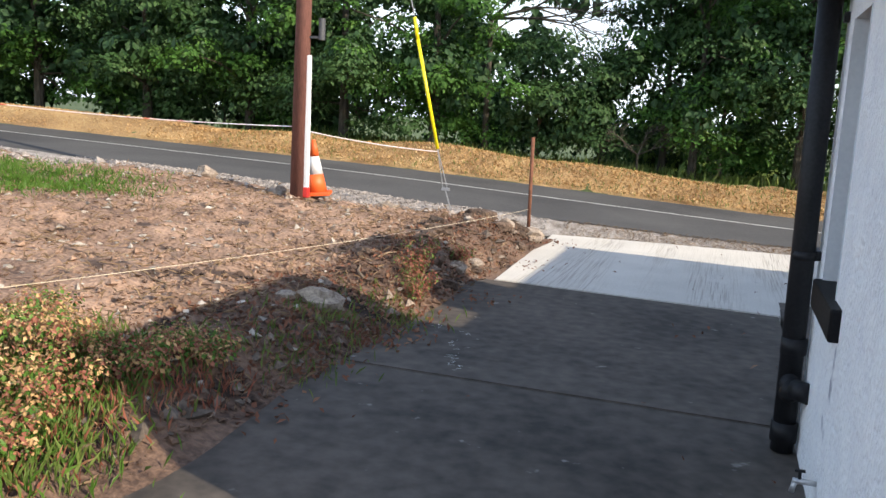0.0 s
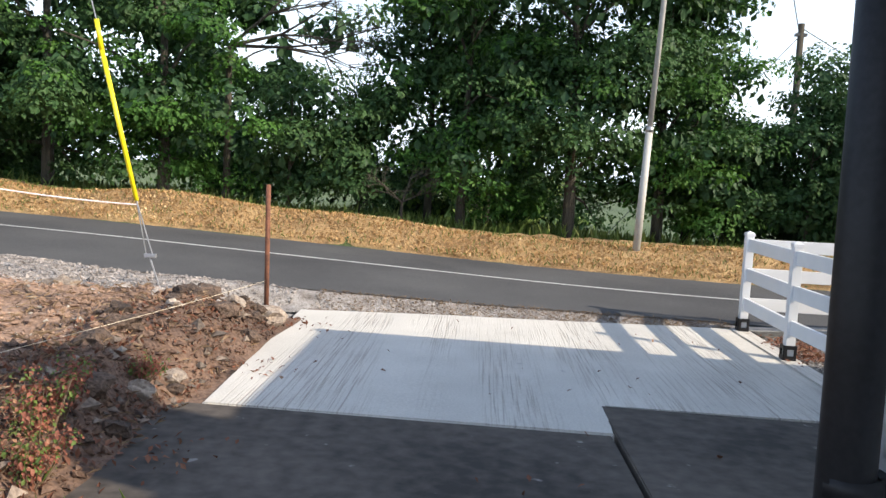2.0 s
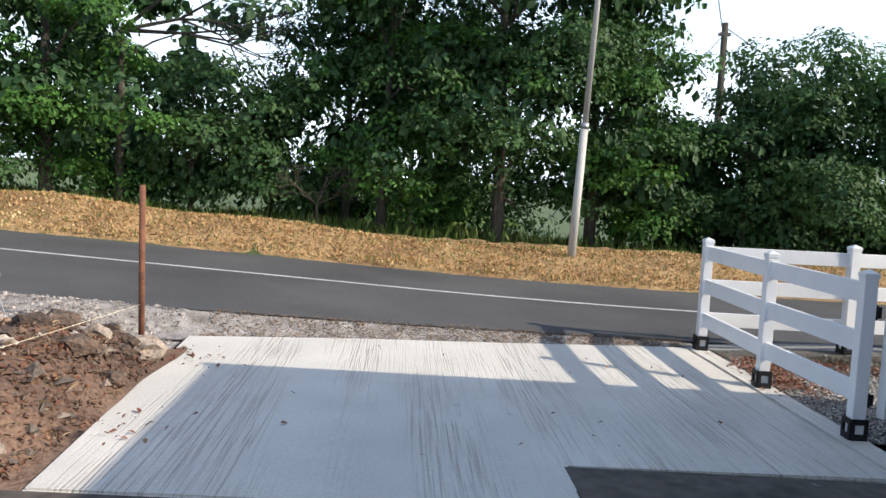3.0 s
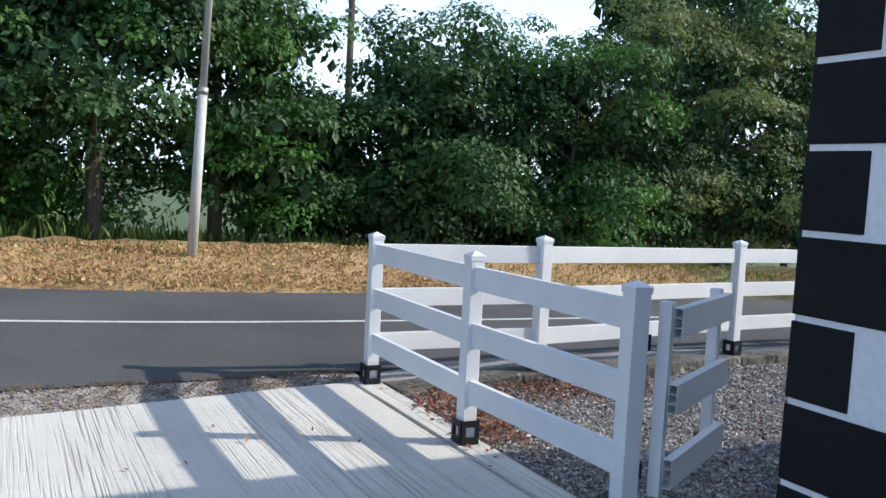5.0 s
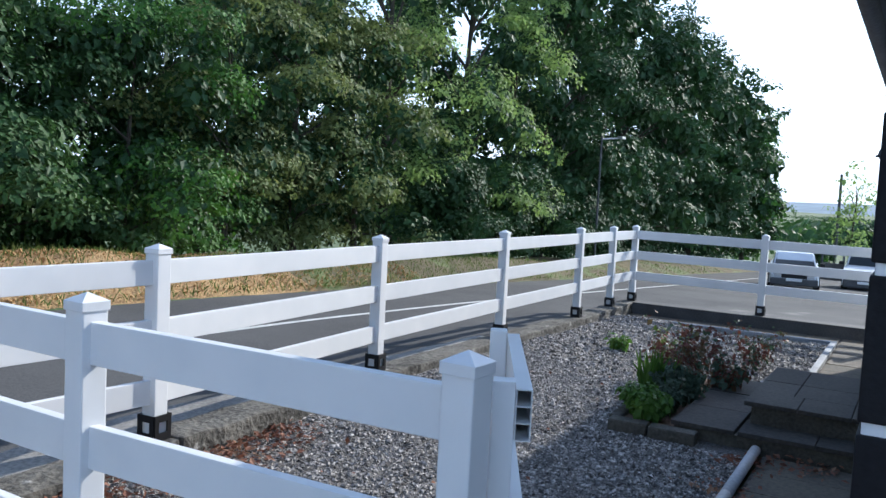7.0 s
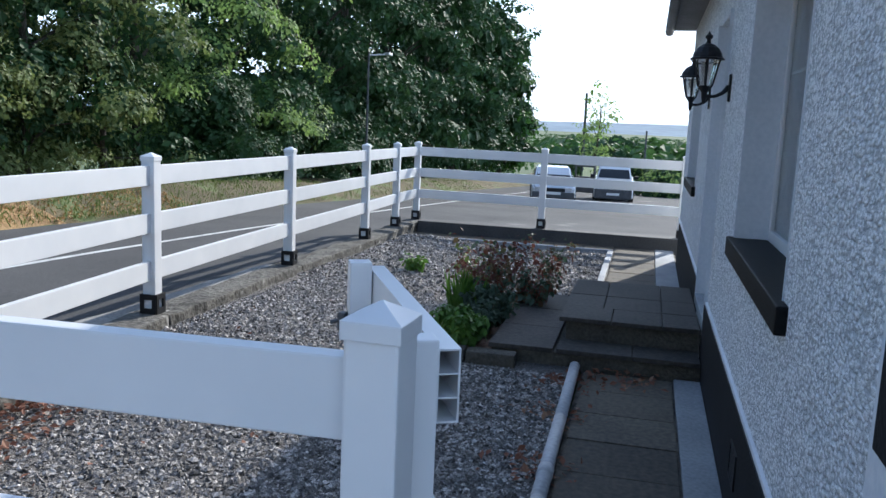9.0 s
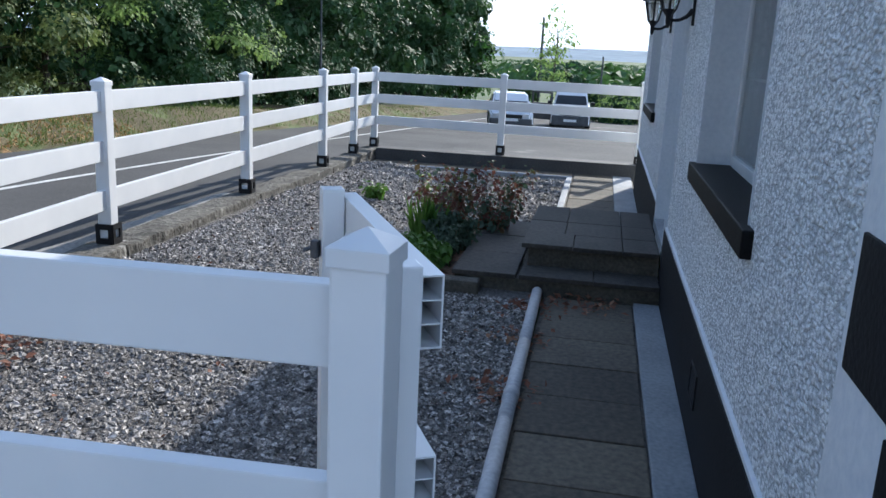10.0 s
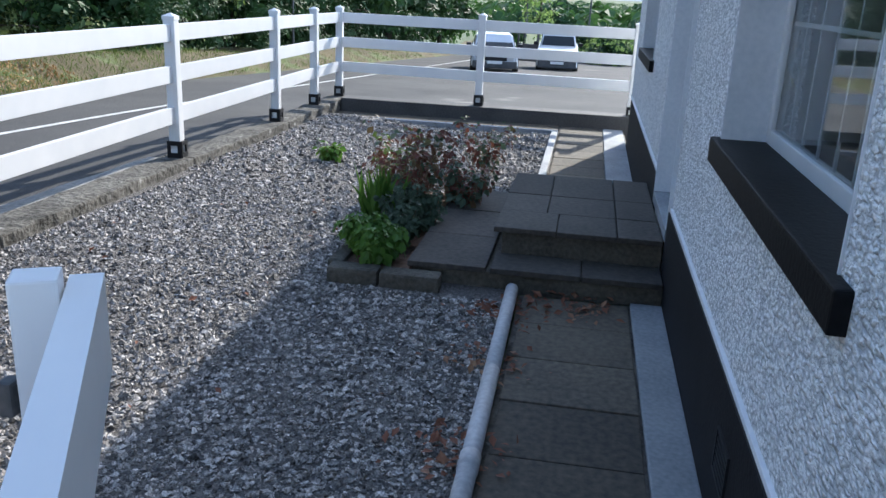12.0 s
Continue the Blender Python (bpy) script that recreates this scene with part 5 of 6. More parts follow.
DARK = "dark green tree with a dense leafy crown"
BUSH = "large dense dark green roadside bush"
ROWS_OF_TREES = [  # x, y, height, spread, lowest leaf, leaves, leaf size, density, kind, label
    (-40, 22, 11, 4.5, 0.2, LEAF_DARK, 0.3, 1, "tree", DARK), (-32, 21.5, 11, 4.0, 0.2, LEAF, 0.26, 1, "tree", ""), (-26, 21.5, 10.5, 3.6, 0.2, LEAF_DARK, 0.22, 1, "tree", DARK),
    (-21, 21.3, 10, 3.2, 0.2, LEAF, 0.2, 1, "tree", ""), (-16.6, 21, 9.5, 2.8, 0.2, LEAF_DARK, 0.17, 1, "tree", DARK), (-13, 20.9, 9.5, 2.5, 0.2, LEAF, 0.15, 1, "tree", ""),
    (-10, 20.8, 9, 2.2, 0.2, LEAF_DARK, 0.14, 1, "tree", DARK), (-7.3, 20.6, 8.5, 2.0, 0.2, LEAF, 0.13, 1.1, "tree", "tall ivy-clad tree with glossy green leaves"),
    (-14, 25, 11, 4.0, 0.5, LEAF_DARK, 0.26, 0.8, "tree", DARK), (-8, 25.5, 8.0, 2.6, 0.5, LEAF_DARK, 0.24, 0.8, "tree", DARK), (-22, 26, 11, 4.5, 0.5, LEAF_DARK, 0.3, 0.8, "tree", DARK),
    (-4.6, 20.9, 3.0, 1.1, 0.2, LEAF_DARK, 0.12, 0.9, "bush", "mid-height leafy hedge bush"), (-3.1, 21.4, 2.9, 1.1, 0.5, LEAF_DARK, 0.12, 0.8, "bush", "mid-height leafy hedge bush"),
    (-0.8, 21.3, 7.2, 2.1, 0.5, LEAF, 0.13, 1.0, "tree", ""), (1.6, 21.0, 9.0, 2.3, 0.75, LEAF_DARK, 0.13, 1.0, "tree", DARK), (3.6, 21.3, 8.5, 2.0, 0.5, LEAF, 0.13, 1.0, "tree", ""), (4.3, 21.6, 6.2, 1.2, 0.3, LEAF, 0.13, 1.0, "tree", ""),
    (6.7, 20.9, 3.2, 1.2, 0.1, LEAF_DARK, 0.12, 0.9, "bush", BUSH), (8.4, 20.8, 4.5, 1.6, 0.1, LEAF_DARK, 0.12, 1, "bush", BUSH), (10.7, 20.7, 4.5, 2.0, 0.1, LEAF, 0.12, 1, "bush", BUSH), (13.2, 20.8, 5.4, 1.7, 0.1, LEAF_OLIVE, 0.12, 1, "bush", "large roadside bush with olive-green leaves"),
    (15.5, 21, 7.6, 1.8, 0.1, LEAF_OLIVE, 0.13, 1, "tree", "tall roadside tree with olive-green leaves"), (17.6, 20.8, 5.6, 1.6, 0.1, LEAF_OLIVE, 0.14, 1, "bush", BUSH),
    (19.5, 25, 8.5, 2.2, 0.6, LEAF_DARK, 0.22, 0.7, "tree", DARK), (16.5, 25, 9, 1.8, 0.6, LEAF_DARK, 0.22, 0.7, "tree", DARK), (27.5, 26.5, 12, 3.0, 0.6, LEAF_DARK, 0.26, 0.7, "tree", DARK),
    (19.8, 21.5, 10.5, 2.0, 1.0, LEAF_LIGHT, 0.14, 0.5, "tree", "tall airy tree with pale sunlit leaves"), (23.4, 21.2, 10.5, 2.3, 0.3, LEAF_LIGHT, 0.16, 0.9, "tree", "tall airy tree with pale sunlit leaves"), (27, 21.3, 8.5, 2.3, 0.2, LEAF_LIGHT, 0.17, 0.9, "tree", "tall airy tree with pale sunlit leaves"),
    # Far trees use the darkened leaves for sides turned away from the sun.
    (30.5, 21.5, 13, 3.2, 0.2, LEAF_SHADE, 0.2, 0.9, "tree", DARK), (35.5, 22, 13.5, 3.6, 0.2, LEAF_SHADE, 0.24, 0.9, "tree", DARK), (41.5, 22, 14, 4.0, 0.2, LEAF_SHADE, 0.28, 0.9, "tree", DARK), (48.5, 22, 14, 4.2, 0.2, LEAF_SHADE, 0.32, 0.9, "tree", ""),
    (56, 22, 14, 4.5, 0.2, LEAF_SHADE, 0.36, 0.9, "tree", DARK), (64, 22, 13.5, 4.5, 0.2, LEAF_SHADE, 0.4, 0.9, "tree", DARK), (72, 21.5, 12.5, 4.0, 0.2, LEAF, 0.42, 0.9, "tree", ""),
    (58, 12.6, 6.5, 1.5, 1.5, LEAF_LIGHT, 0.3, 0.4, "tree", "distant slender tree on the roadside"),
    (50, 8.2, 1.3, 1.6, 0.1, LEAF_LIGHT, 0.25, 0.6, "bush", "low green hedge beyond the forecourt"), (52, 5.8, 1.4, 1.8, 0.1, LEAF, 0.25, 0.6, "bush", "low green hedge beyond the forecourt"), (58, 9.6, 1.5, 1.8, 0.1, LEAF_LIGHT, 0.28, 0.6, "bush", "low green hedge beyond the forecourt"), (64, 15.5, 2.0, 2.2, 0.1, LEAF, 0.3, 0.6, "bush", "low green hedge beyond the forecourt"),
    (110, 2, 2.0, 5, 0.1, LEAF_SHADE, 0.8, 0.6, "bush", "distant hedgerow in the fields"), (125, 16, 2.4, 5, 0.1, LEAF_SHADE, 0.9, 0.6, "bush", "distant hedgerow in the fields"), (170, -6, 3.5, 9, 0.1, LEAF, 1.2, 0.6, "bush", "distant hedgerow in the fields"), (180, 14, 3.5, 9, 0.1, LEAF_SHADE, 1.2, 0.6, "bush", "distant hedgerow in the fields"), (260, 30, 5, 14, 0.1, LEAF_SHADE, 1.8, 0.6, "bush", "distant hedgerow in the fields"), (270, -12, 5, 14, 0.1, LEAF_SHADE, 1.8, 0.6, "bush", "distant hedgerow in the fields"),
    (5.1, 21.5, 2.7, 1.0, 0.7, LEAF_DARK, 0.12, 1, "bush", BUSH), (7.6, 21.7, 4.7, 1.1, 0.1, LEAF_DARK, 0.14, 1, "bush", BUSH), (9.7, 22.2, 4.0, 1.6, 0.1, LEAF_DARK, 0.14, 1, "bush", BUSH), (12.0, 22.2, 4.6, 1.7, 0.1, LEAF_DARK, 0.14, 1, "bush", BUSH),
    (-2.0, 26.5, 2.6, 1.6, 0.1, LEAF_LIGHT, 0.2, 0.6, "bush", "light green field bush"), (1.0, 27.5, 2.2, 1.5, 0.1, LEAF_LIGHT, 0.2, 0.6, "bush", "light green field bush"),
    (6.0, 22.3, 2.7, 1.0, 0.1, LEAF_DARK, 0.13, 1, "bush", BUSH),
    (-1.6, 22.4, 6.6, 1.5, 2.5, LEAF_DARK, 0.13, 1, "tree", DARK), (-0.2, 24.5, 6.0, 1.8, 2.2, LEAF_DARK, 0.16, 1, "tree", DARK),
    # Low bushes added in shade-dark leaves to deepen the band under the crowns.
    (21.5, 20.3, 2.5, 1.4, 0.1, LEAF_SHADE, 0.14, 1, "bush", BUSH), (24.8, 20.3, 2.6, 1.5, 0.1, LEAF_SHADE, 0.15, 1, "bush", BUSH), (28.2, 20.4, 2.8, 1.6, 0.1, LEAF_SHADE, 0.16, 1, "bush", BUSH), (32.2, 20.4, 3.0, 1.8, 0.1, LEAF_SHADE, 0.18, 1, "bush", BUSH),
    (-45, 24, 5, 3.5, 0.1, LEAF_DARK, 0.3, 1, "bush", BUSH), (-36, 23.4, 4.6, 3.2, 0.1, LEAF_DARK, 0.26, 1, "bush", BUSH), (-29.5, 23, 4.2, 2.8, 0.1, LEAF_DARK, 0.22, 1, "bush", BUSH), (-24, 22.6, 3.8, 2.4, 0.1, LEAF_DARK, 0.2, 1, "bush", BUSH), (-18.7, 22.4, 3.6, 2.2, 0.1, LEAF_DARK, 0.18, 1, "bush", BUSH), (-14.6, 22, 3.4, 1.8, 0.1, LEAF_DARK, 0.16, 1, "bush", BUSH), (-11.6, 21.8, 3.2, 1.6, 0.1, LEAF_DARK, 0.14, 1, "bush", BUSH),
]
for i, (x, y, h, s, lo, mt, lf, dn, nm, lb) in enumerate(ROWS_OF_TREES):
    tree(x, y, h, s, lo, 100 + i, mt, lf, dn, nm, lb)


def far_woods():
    """Hedgerows and copses scattered over the plain, too far to count."""
    r = np.random.RandomState(404)
    cs, rs = [], []
    for k in range(46):
        dist = 140 * (1400 / 140) ** (k / 45)
        cx, cy = dist * r.uniform(0.85, 1.1), r.uniform(-0.16, 0.22) * dist + 8
        run, lean = r.uniform(0.04, 0.12) * dist, r.uniform(-0.5, 0.5)
        for q in np.linspace(-1, 1, 9):
            px, py = cx + lean * run * q, cy + run * q
            h = r.uniform(1.2, 3.2) + dist * 0.002
            cs.append((px, py, float(land_z(np.array(px), np.array(py))) + h * 0.5))
            rs.append((h * 1.3, max(h * 1.3, run * 0.14), h * 0.7))
    v, f = leaves(np.array(cs), np.array(rs), 30000, 1.7, 405)
    return tagged(new("hedgerows", raw_mesh("hedgerows", v, f, LEAF_DARK)), "dark green hedgerows and copses over the far plain", "hedges", "", "stuff")


far_woods()


def fork(bm, rr, p, way, length, r, depth, reach=0.9):
    """A branch that splits in three, again and again."""
    q = p + way * length
    rod(bm, p, q, r, r * 0.65, 5, False)
    if depth:
        for _ in range(3):
            w = (way + Vector((rr.uniform(-0.8, 1), rr.uniform(-0.7, 0.7), rr.uniform(-0.6, 0.6))) * reach).normalized()
            fork(bm, rr, q, w, length * rr.uniform(0.6, 0.85), r * 0.6, depth - 1, reach)


def bare_tree(x, y, h, seed, label, ways, thick, length):
    """Leafless branching wood on a short trunk."""
    rr = random.Random(seed)
    z = float(land_z(np.array(x), np.array(y)))
    t = thing("bare_tree", (x, y, z), label, "tree")
    bm = bmesh.new()
    top = Vector((x, y, z + h))
    rod(bm, (x, y, z - 0.1), top, thick, thick * 0.7, 8)
    part("trunk", bm, BARK, t, "grey-brown trunk")
    for way in ways:
        bm = bmesh.new()
        fork(bm, rr, top, Vector(way).normalized(), length, thick * 0.55, 4)
        part("limb", bm, BARK, t, "bare twisting limb")


bare_tree(-2.0, 20.1, 0.45, 5, "small bare shrub with twisted limbs at the bank", [(-1, 0.2, 0.6), (1, -0.2, 0.5), (0.3, 0.5, 0.9), (-0.4, -0.4, 0.4)], 0.035, 0.35)
bare_tree(-6.0, 20.9, 3.45, 8, "dead limbs reaching out over the hedge", [(1, 0, 0.25), (1, 0.3, 0.05), (0.8, -0.2, 0.6)], 0.09, 1.15)


# ---- poles, wires, cone ----
def utility_pole():
    x, y = -5.52, 10.1
    z = float(dirt_z(np.array(x), np.array(y))) - 0.1
    t = thing("utility_pole", (x, y, z), "reddish brown stained timber utility pole standing in rubble", "pole")
    bm = bmesh.new()
    rod(bm, (x, y, z), (x + 0.12, y, z + 8.4), 0.11, 0.085, 24)
    part("pole", bm, WOOD_POLE, t, smooth=True)
    bm = bmesh.new()
    box(bm, x + 0.1, x + 0.16, y - 0.04, y + 0.03, z + 0.1, z + 2.0, 0.01)
    part("cable_guard", bm, WHITE_PVC, t, "white plastic cable guard strip")
    bm = bmesh.new()
    box(bm, x + 0.1, x + 0.17, y - 0.05, y + 0.03, z + 0.1, z + 0.24, 0.01)
    part("red_marker", bm, RED, t, "red plastic marker at the foot")
    bm = bmesh.new()
    rod(bm, (x + 0.3, y + 0.02, z + 2.2), (x + 0.3, y + 0.02, z + 2.48), 0.045, n=12)
    box(bm, x + 0.1, x + 0.3, y - 0.01, y + 0.03, z + 2.22, z + 2.25)
    part("junction_box", bm, DARK_STEEL, t, "small grey canister on a bracket")
    return Vector((x + 0.11, y, z + 8.2))


pole_top = utility_pole()


def traffic_cone(x, y):
    z = max(float(shoulder_z(np.array(x), np.array(y))), float(dirt_z(np.array(x), np.array(y)))) + 0.02
    t = thing("traffic_cone", (x, y, z), "worn orange traffic cone with a white reflective band", "cone")
    m = pose(x, y, z, 0, -5, 20)
    bm = bmesh.new()
    box(bm, -0.2, 0.2, -0.2, 0.2, 0, 0.05, 0.012, m)
    part("base", bm, ORANGE, t)
    for z0, z1, r0, r1, mt, nm in ((0.05, 0.3, 0.15, 0.107, ORANGE, "cone_body"), (0.3, 0.55, 0.108, 0.066, WHITE_PVC, "reflective_band"), (0.55, 0.78, 0.066, 0.028, ORANGE, "cone_tip")):
        bm = bmesh.new()
        rod(bm, m @ Vector((0, 0, z0)), m @ Vector((0, 0, z1)), r0, r1, 24)
        part(nm, bm, mt, t, smooth=True)


traffic_cone(-5.46, 10.55)

guy = thing("guy_wire", (-3.52, 10.9, 0.1), "steel guy wire with a bright yellow plastic guard", "wire")
GT, GB, GL = Vector((-4.14, 10.7, 2.78)), Vector((-4.09, 10.72, 2.49)), Vector((-3.78, 10.85, 1.04))
bm = bmesh.new()
rod(bm, GT, GB, 0.023, n=10)
rod(bm, GB, GL, 0.023, n=10)
part("wire_guard", bm, YELLOW, guy, "bright yellow plastic guard tube", smooth=True)
bm = bmesh.new()
rod(bm, pole_top, GT, 0.007, n=6)
rod(bm, GL, GL + Vector((0.1, 0.02, -0.55)), 0.006, n=6)
rod(bm, GL, GL + Vector((0.16, 0.02, -0.53)), 0.006, n=6)
part("wire", bm, STEEL, guy)
bm = bmesh.new()
box(bm, GL.x + 0.08, GL.x + 0.2, GL.y, GL.y + 0.04, GL.z - 0.57, GL.z - 0.53, 0.006)
part("clamp", bm, STEEL, guy)
bm = bmesh.new()
rod(bm, GL + Vector((0.13, 0.02, -0.55)), (-3.5, 10.9, 0.02), 0.009, n=6)
part("anchor_rod", bm, STEEL, guy)

bar = thing("steel_bar", (-2.41, 10.75, -0.05), "rusty steel bar driven into the earth at the apron's corner", "bar")
bm = bmesh.new()
rod(bm, (-2.41, 10.75, -0.1), (-2.43, 10.77, 1.27), 0.024, n=12)
part("bar", bm, RUST, bar, smooth=True)


def sagging_line(name, p0, p1, sag, r, mat, label, n=14):
    bm = bmesh.new()
    p0, p1 = Vector(p0), Vector(p1)
    prev = p0
    for k in range(1, n + 1):
        s = k / n
        q = p0.lerp(p1, s) - Vector((0, 0, sag * 4 * s * (1 - s)))
        rod(bm, prev, q, r, n=5, caps=False)
        prev = q
    return tagged(new(name, mesh_of(bm, name, mat)), label, "line")


sagging_line("string_line", (-2.42, 10.74, 0.32), (-3.62, 3.0, 0.5), 0.05, 0.0018, CORD, "thin pale string stretched low over the earth")
sagging_line("barrier_tape", (-3.78, 10.85, 1.0), (-5.42, 10.15, 1.2), 0.03, 0.007, TAPE, "red and white barrier tape from the guy wire to the pole")
sagging_line("barrier_tape", (-5.62, 10.1, 1.25), (-13.5, 10.5, 1.5), 0.1, 0.007, TAPE, "red and white barrier tape from the pole")

lamp_post = thing("street_pole", (2.63, 18.45, 0.0), "slim pale grey weathered roadside pole", "pole")
zl = float(land_z(np.array(2.63), np.array(18.45)))
bm = bmesh.new()
rod(bm, (2.63, 18.45, zl - 0.2), (2.74, 18.5, 2.5), 0.074, 0.07, 16)
part("lower_shaft", bm, GREY_POLE, lamp_post, smooth=True)
bm = bmesh.new()
rod(bm, (2.74, 18.5, 2.45), (2.98, 18.6, 8.0), 0.052, 0.045, 14)
part("upper_shaft", bm, GREY_POLE, lamp_post, smooth=True)
bm = bmesh.new()
rod(bm, (2.737, 18.5, 2.4), (2.74, 18.5, 2.5), 0.078, 0.076, 16)
part("collar", bm, STEEL, lamp_post, smooth=True)

far_pole = thing("utility_pole", (10.85, 33.7, -1.2), "distant grey timber utility pole behind the hedge", "pole")
bm = bmesh.new()
rod(bm, (10.85, 33.7, -2.0), (10.85, 33.7, 7.4), 0.15, 0.11, 12)
part("pole", bm, BARK, far_pole, smooth=True)
bm = bmesh.new()
box(bm, 10.65, 11.05, 33.6, 33.8, 6.95, 7.05)
part("cross_arm", bm, DARK_STEEL, far_pole)
sagging_line("power_line", (10.75, 33.7, 7.2), (-2, 10, 22), 0.5, 0.02, DARK_STEEL, "dark overhead power line")
sagging_line("power_line", (10.95, 33.7, 7.2), (40, 62, 5), 0.8, 0.02, DARK_STEEL, "dark overhead power line")
sagging_line("power_line", (10.85, 33.7, 7.0), (4.5, 36, -1), 0.0, 0.015, DARK_STEEL, "dark stay wire of the distant pole")
for x, y, h, r in ((30.5, 19.2, 4.7, 0.045), (64, 13.9, 7.0, 0.11), (84, 9.5, 5, 0.1)):
    z = float(land_z(np.array(x), np.array(y)))
    sp = thing("street_pole", (x, y, z), "thin dark roadside pole in the distance", "pole")
    bm = bmesh.new()
    rod(bm, (x, y, z - 0.3), (x, y, z + h), r, r * 0.8, 10)
    part("shaft", bm, DARK_STEEL, sp)
    if r < 0.05:
        bm = bmesh.new()
        rod(bm, (x, y, z + h - 0.1), (x + 0.7, y - 0.5, z + h), 0.03, n=8)
        box(bm, x + 0.55, x + 0.95, y - 0.6, y - 0.4, z + h - 0.04, z + h + 0.06, 0.02)
        part("lamp_head", bm, STEEL, sp, "small grey lamp head")


# ---- cars ----
def car(x, y, turn, length, width, height, bonnet, screen, paint, label, door_open=False):
    """A car facing its own -x; bonnet and screen are heights of the bonnet and of the glass foot."""
    z = float(road_z(np.array(x))) + 0.015
    t = thing("car", (x, y, z), label, "car", "parked cars")
    m = pose(x, y, z, 0, 0, turn)
    w = width / 2

    def loft(sections, taper=0.0):
        bm = bmesh.new()
        rings = []
        for sx, z0, z1, k in sections:
            rings.append([bm.verts.new(m @ Vector((sx, sy * w * k * (1 - taper * (zz == z1)), zz))) for sy, zz in ((-1, z0), (1, z0), (1, z1), (-1, z1))])
        for a, b in zip(rings, rings[1:]):
            for i in range(4):
                bm.faces.new((a[i], a[(i + 1) % 4], b[(i + 1) % 4], b[i]))
        bm.faces.new(rings[0][::-1])
        bm.faces.new(rings[-1])
        bmesh.ops.recalc_face_normals(bm, faces=bm.faces)
        bmesh.ops.bevel(bm, geom=bm.edges[:], offset=0.05, segments=2, affect="EDGES")
        return bm
    h = length / 2
    nose = h - length * 0.27
    body = part("body", loft([(-h, 0.28, bonnet - 0.22, 0.86), (-h + 0.15, 0.2, bonnet - 0.08, 0.97), (-nose, 0.2, bonnet, 1), (h - 0.2, 0.22, bonnet + 0.05, 1), (h, 0.3, bonnet - 0.05, 0.9)], 0.03), paint, t)
    part("cabin", loft([(-nose - 0.1, bonnet - 0.05, bonnet + 0.02, 0.93), (-nose + 0.55, bonnet - 0.05, height, 0.9), (h - 0.7, bonnet - 0.05, height, 0.9), (h - 0.15, bonnet - 0.05, bonnet + 0.1, 0.92)], 0.16), paint, t)
    bm = bmesh.new()
    vs = [bm.verts.new(m @ Vector(p)) for p in ((-nose - 0.09, -w * 0.8, bonnet + 0.06), (-nose - 0.09, w * 0.8, bonnet + 0.06), (-nose + 0.47, w * 0.68, height - 0.09), (-nose + 0.47, -w * 0.68, height - 0.09))]
    f = bm.faces.new(vs)
    bmesh.ops.solidify(bm, geom=[f], thickness=0.03)
    part("windscreen", bm, CAR_GLASS, t, "dark windscreen")
    for sy in (-1, 1):
        bm = bmesh.new()
        vs = [bm.verts.new(m @ Vector((px, sy * w * k, pz))) for px, k, pz in ((-nose + 0.25, 0.945, bonnet + 0.06), (h - 0.55, 0.945, bonnet + 0.06), (h - 0.85, 0.83, height - 0.12), (-nose + 0.62, 0.83, height - 0.12))]
        f = bm.faces.new(vs)
        bmesh.ops.solidify(bm, geom=[f], thickness=0.02)
        part("side_window", bm, CAR_GLASS, t, "dark side window")
        bm = bmesh.new()
        box(bm, -h + 0.0, -h + 0.14, sy * w * 0.58 - 0.17, sy * w * 0.58 + 0.17, bonnet - 0.32, bonnet - 0.17, 0.03, m)
        part("headlight", bm, STEEL, t, "clear headlight")
        bm = bmesh.new()
        box(bm, -nose + 0.1, -nose + 0.22, sy * (w + 0.08) - 0.09, sy * (w + 0.08) + 0.09, bonnet + 0.05, bonnet + 0.18, 0.03, m)
        part("mirror", bm, BLACK_PLASTIC, t)
        for px in (-h + 0.8, h - 0.8):
            bm = bmesh.new()
            rod(bm, m @ Vector((px, sy * (w - 0.2), 0.31)), m @ Vector((px, sy * (w + 0.005), 0.31)), 0.31, n=24)
            wheel = part("wheel", bm, TYRE, t, "black tyre")
            bm = bmesh.new()
            rod(bm, m @ Vector((px, sy * (w - 0.02), 0.31)), m @ Vector((px, sy * (w + 0.012), 0.31)), 0.2, n=20)
            part("rim", bm, STEEL, wheel)
    bm = bmesh.new()
    box(bm, -h - 0.03, -h + 0.12, -w * 0.92, w * 0.92, 0.2, bonnet - 0.34, 0.05, m)
    part("bumper", bm, DARK_STEEL, t, "dark plastic bumper")
    bm = bmesh.new()
    box(bm, -h - 0.02, -h + 0.05, -0.42, 0.42, bonnet - 0.34, bonnet - 0.2, 0.02, m)
    part("grille", bm, BLACK_PLASTIC, t)
    bm = bmesh.new()
    box(bm, -h - 0.045, -h - 0.02, -0.26, 0.26, 0.36, 0.46, 0.004, m)
    part("number_plate", bm, WHITE_PVC, t)
    if door_open:
        bm = bmesh.new()
        hinge = m @ pose(-nose + 0.2, w * 0.97, 0, 0, 0, 68)
        for x0, x1, z0, z1 in ((0, 0.95, 0.3, bonnet + 0.05), (0, 0.07, bonnet, height - 0.2), (0.88, 0.95, bonnet, height - 0.15), (0, 0.95, height - 0.2, height - 0.13)):
            box(bm, x0, x1, -0.04, 0.04, z0, z1, 0.015, hinge)
        part("open_door", bm, DARK_STEEL, t, "front door standing open")


car(34.2, 12.75, 8, 4.0, 1.7, 1.28, 0.8, 0.8, CAR_SILVER, "silver hatchback parked on the forecourt facing the garden")
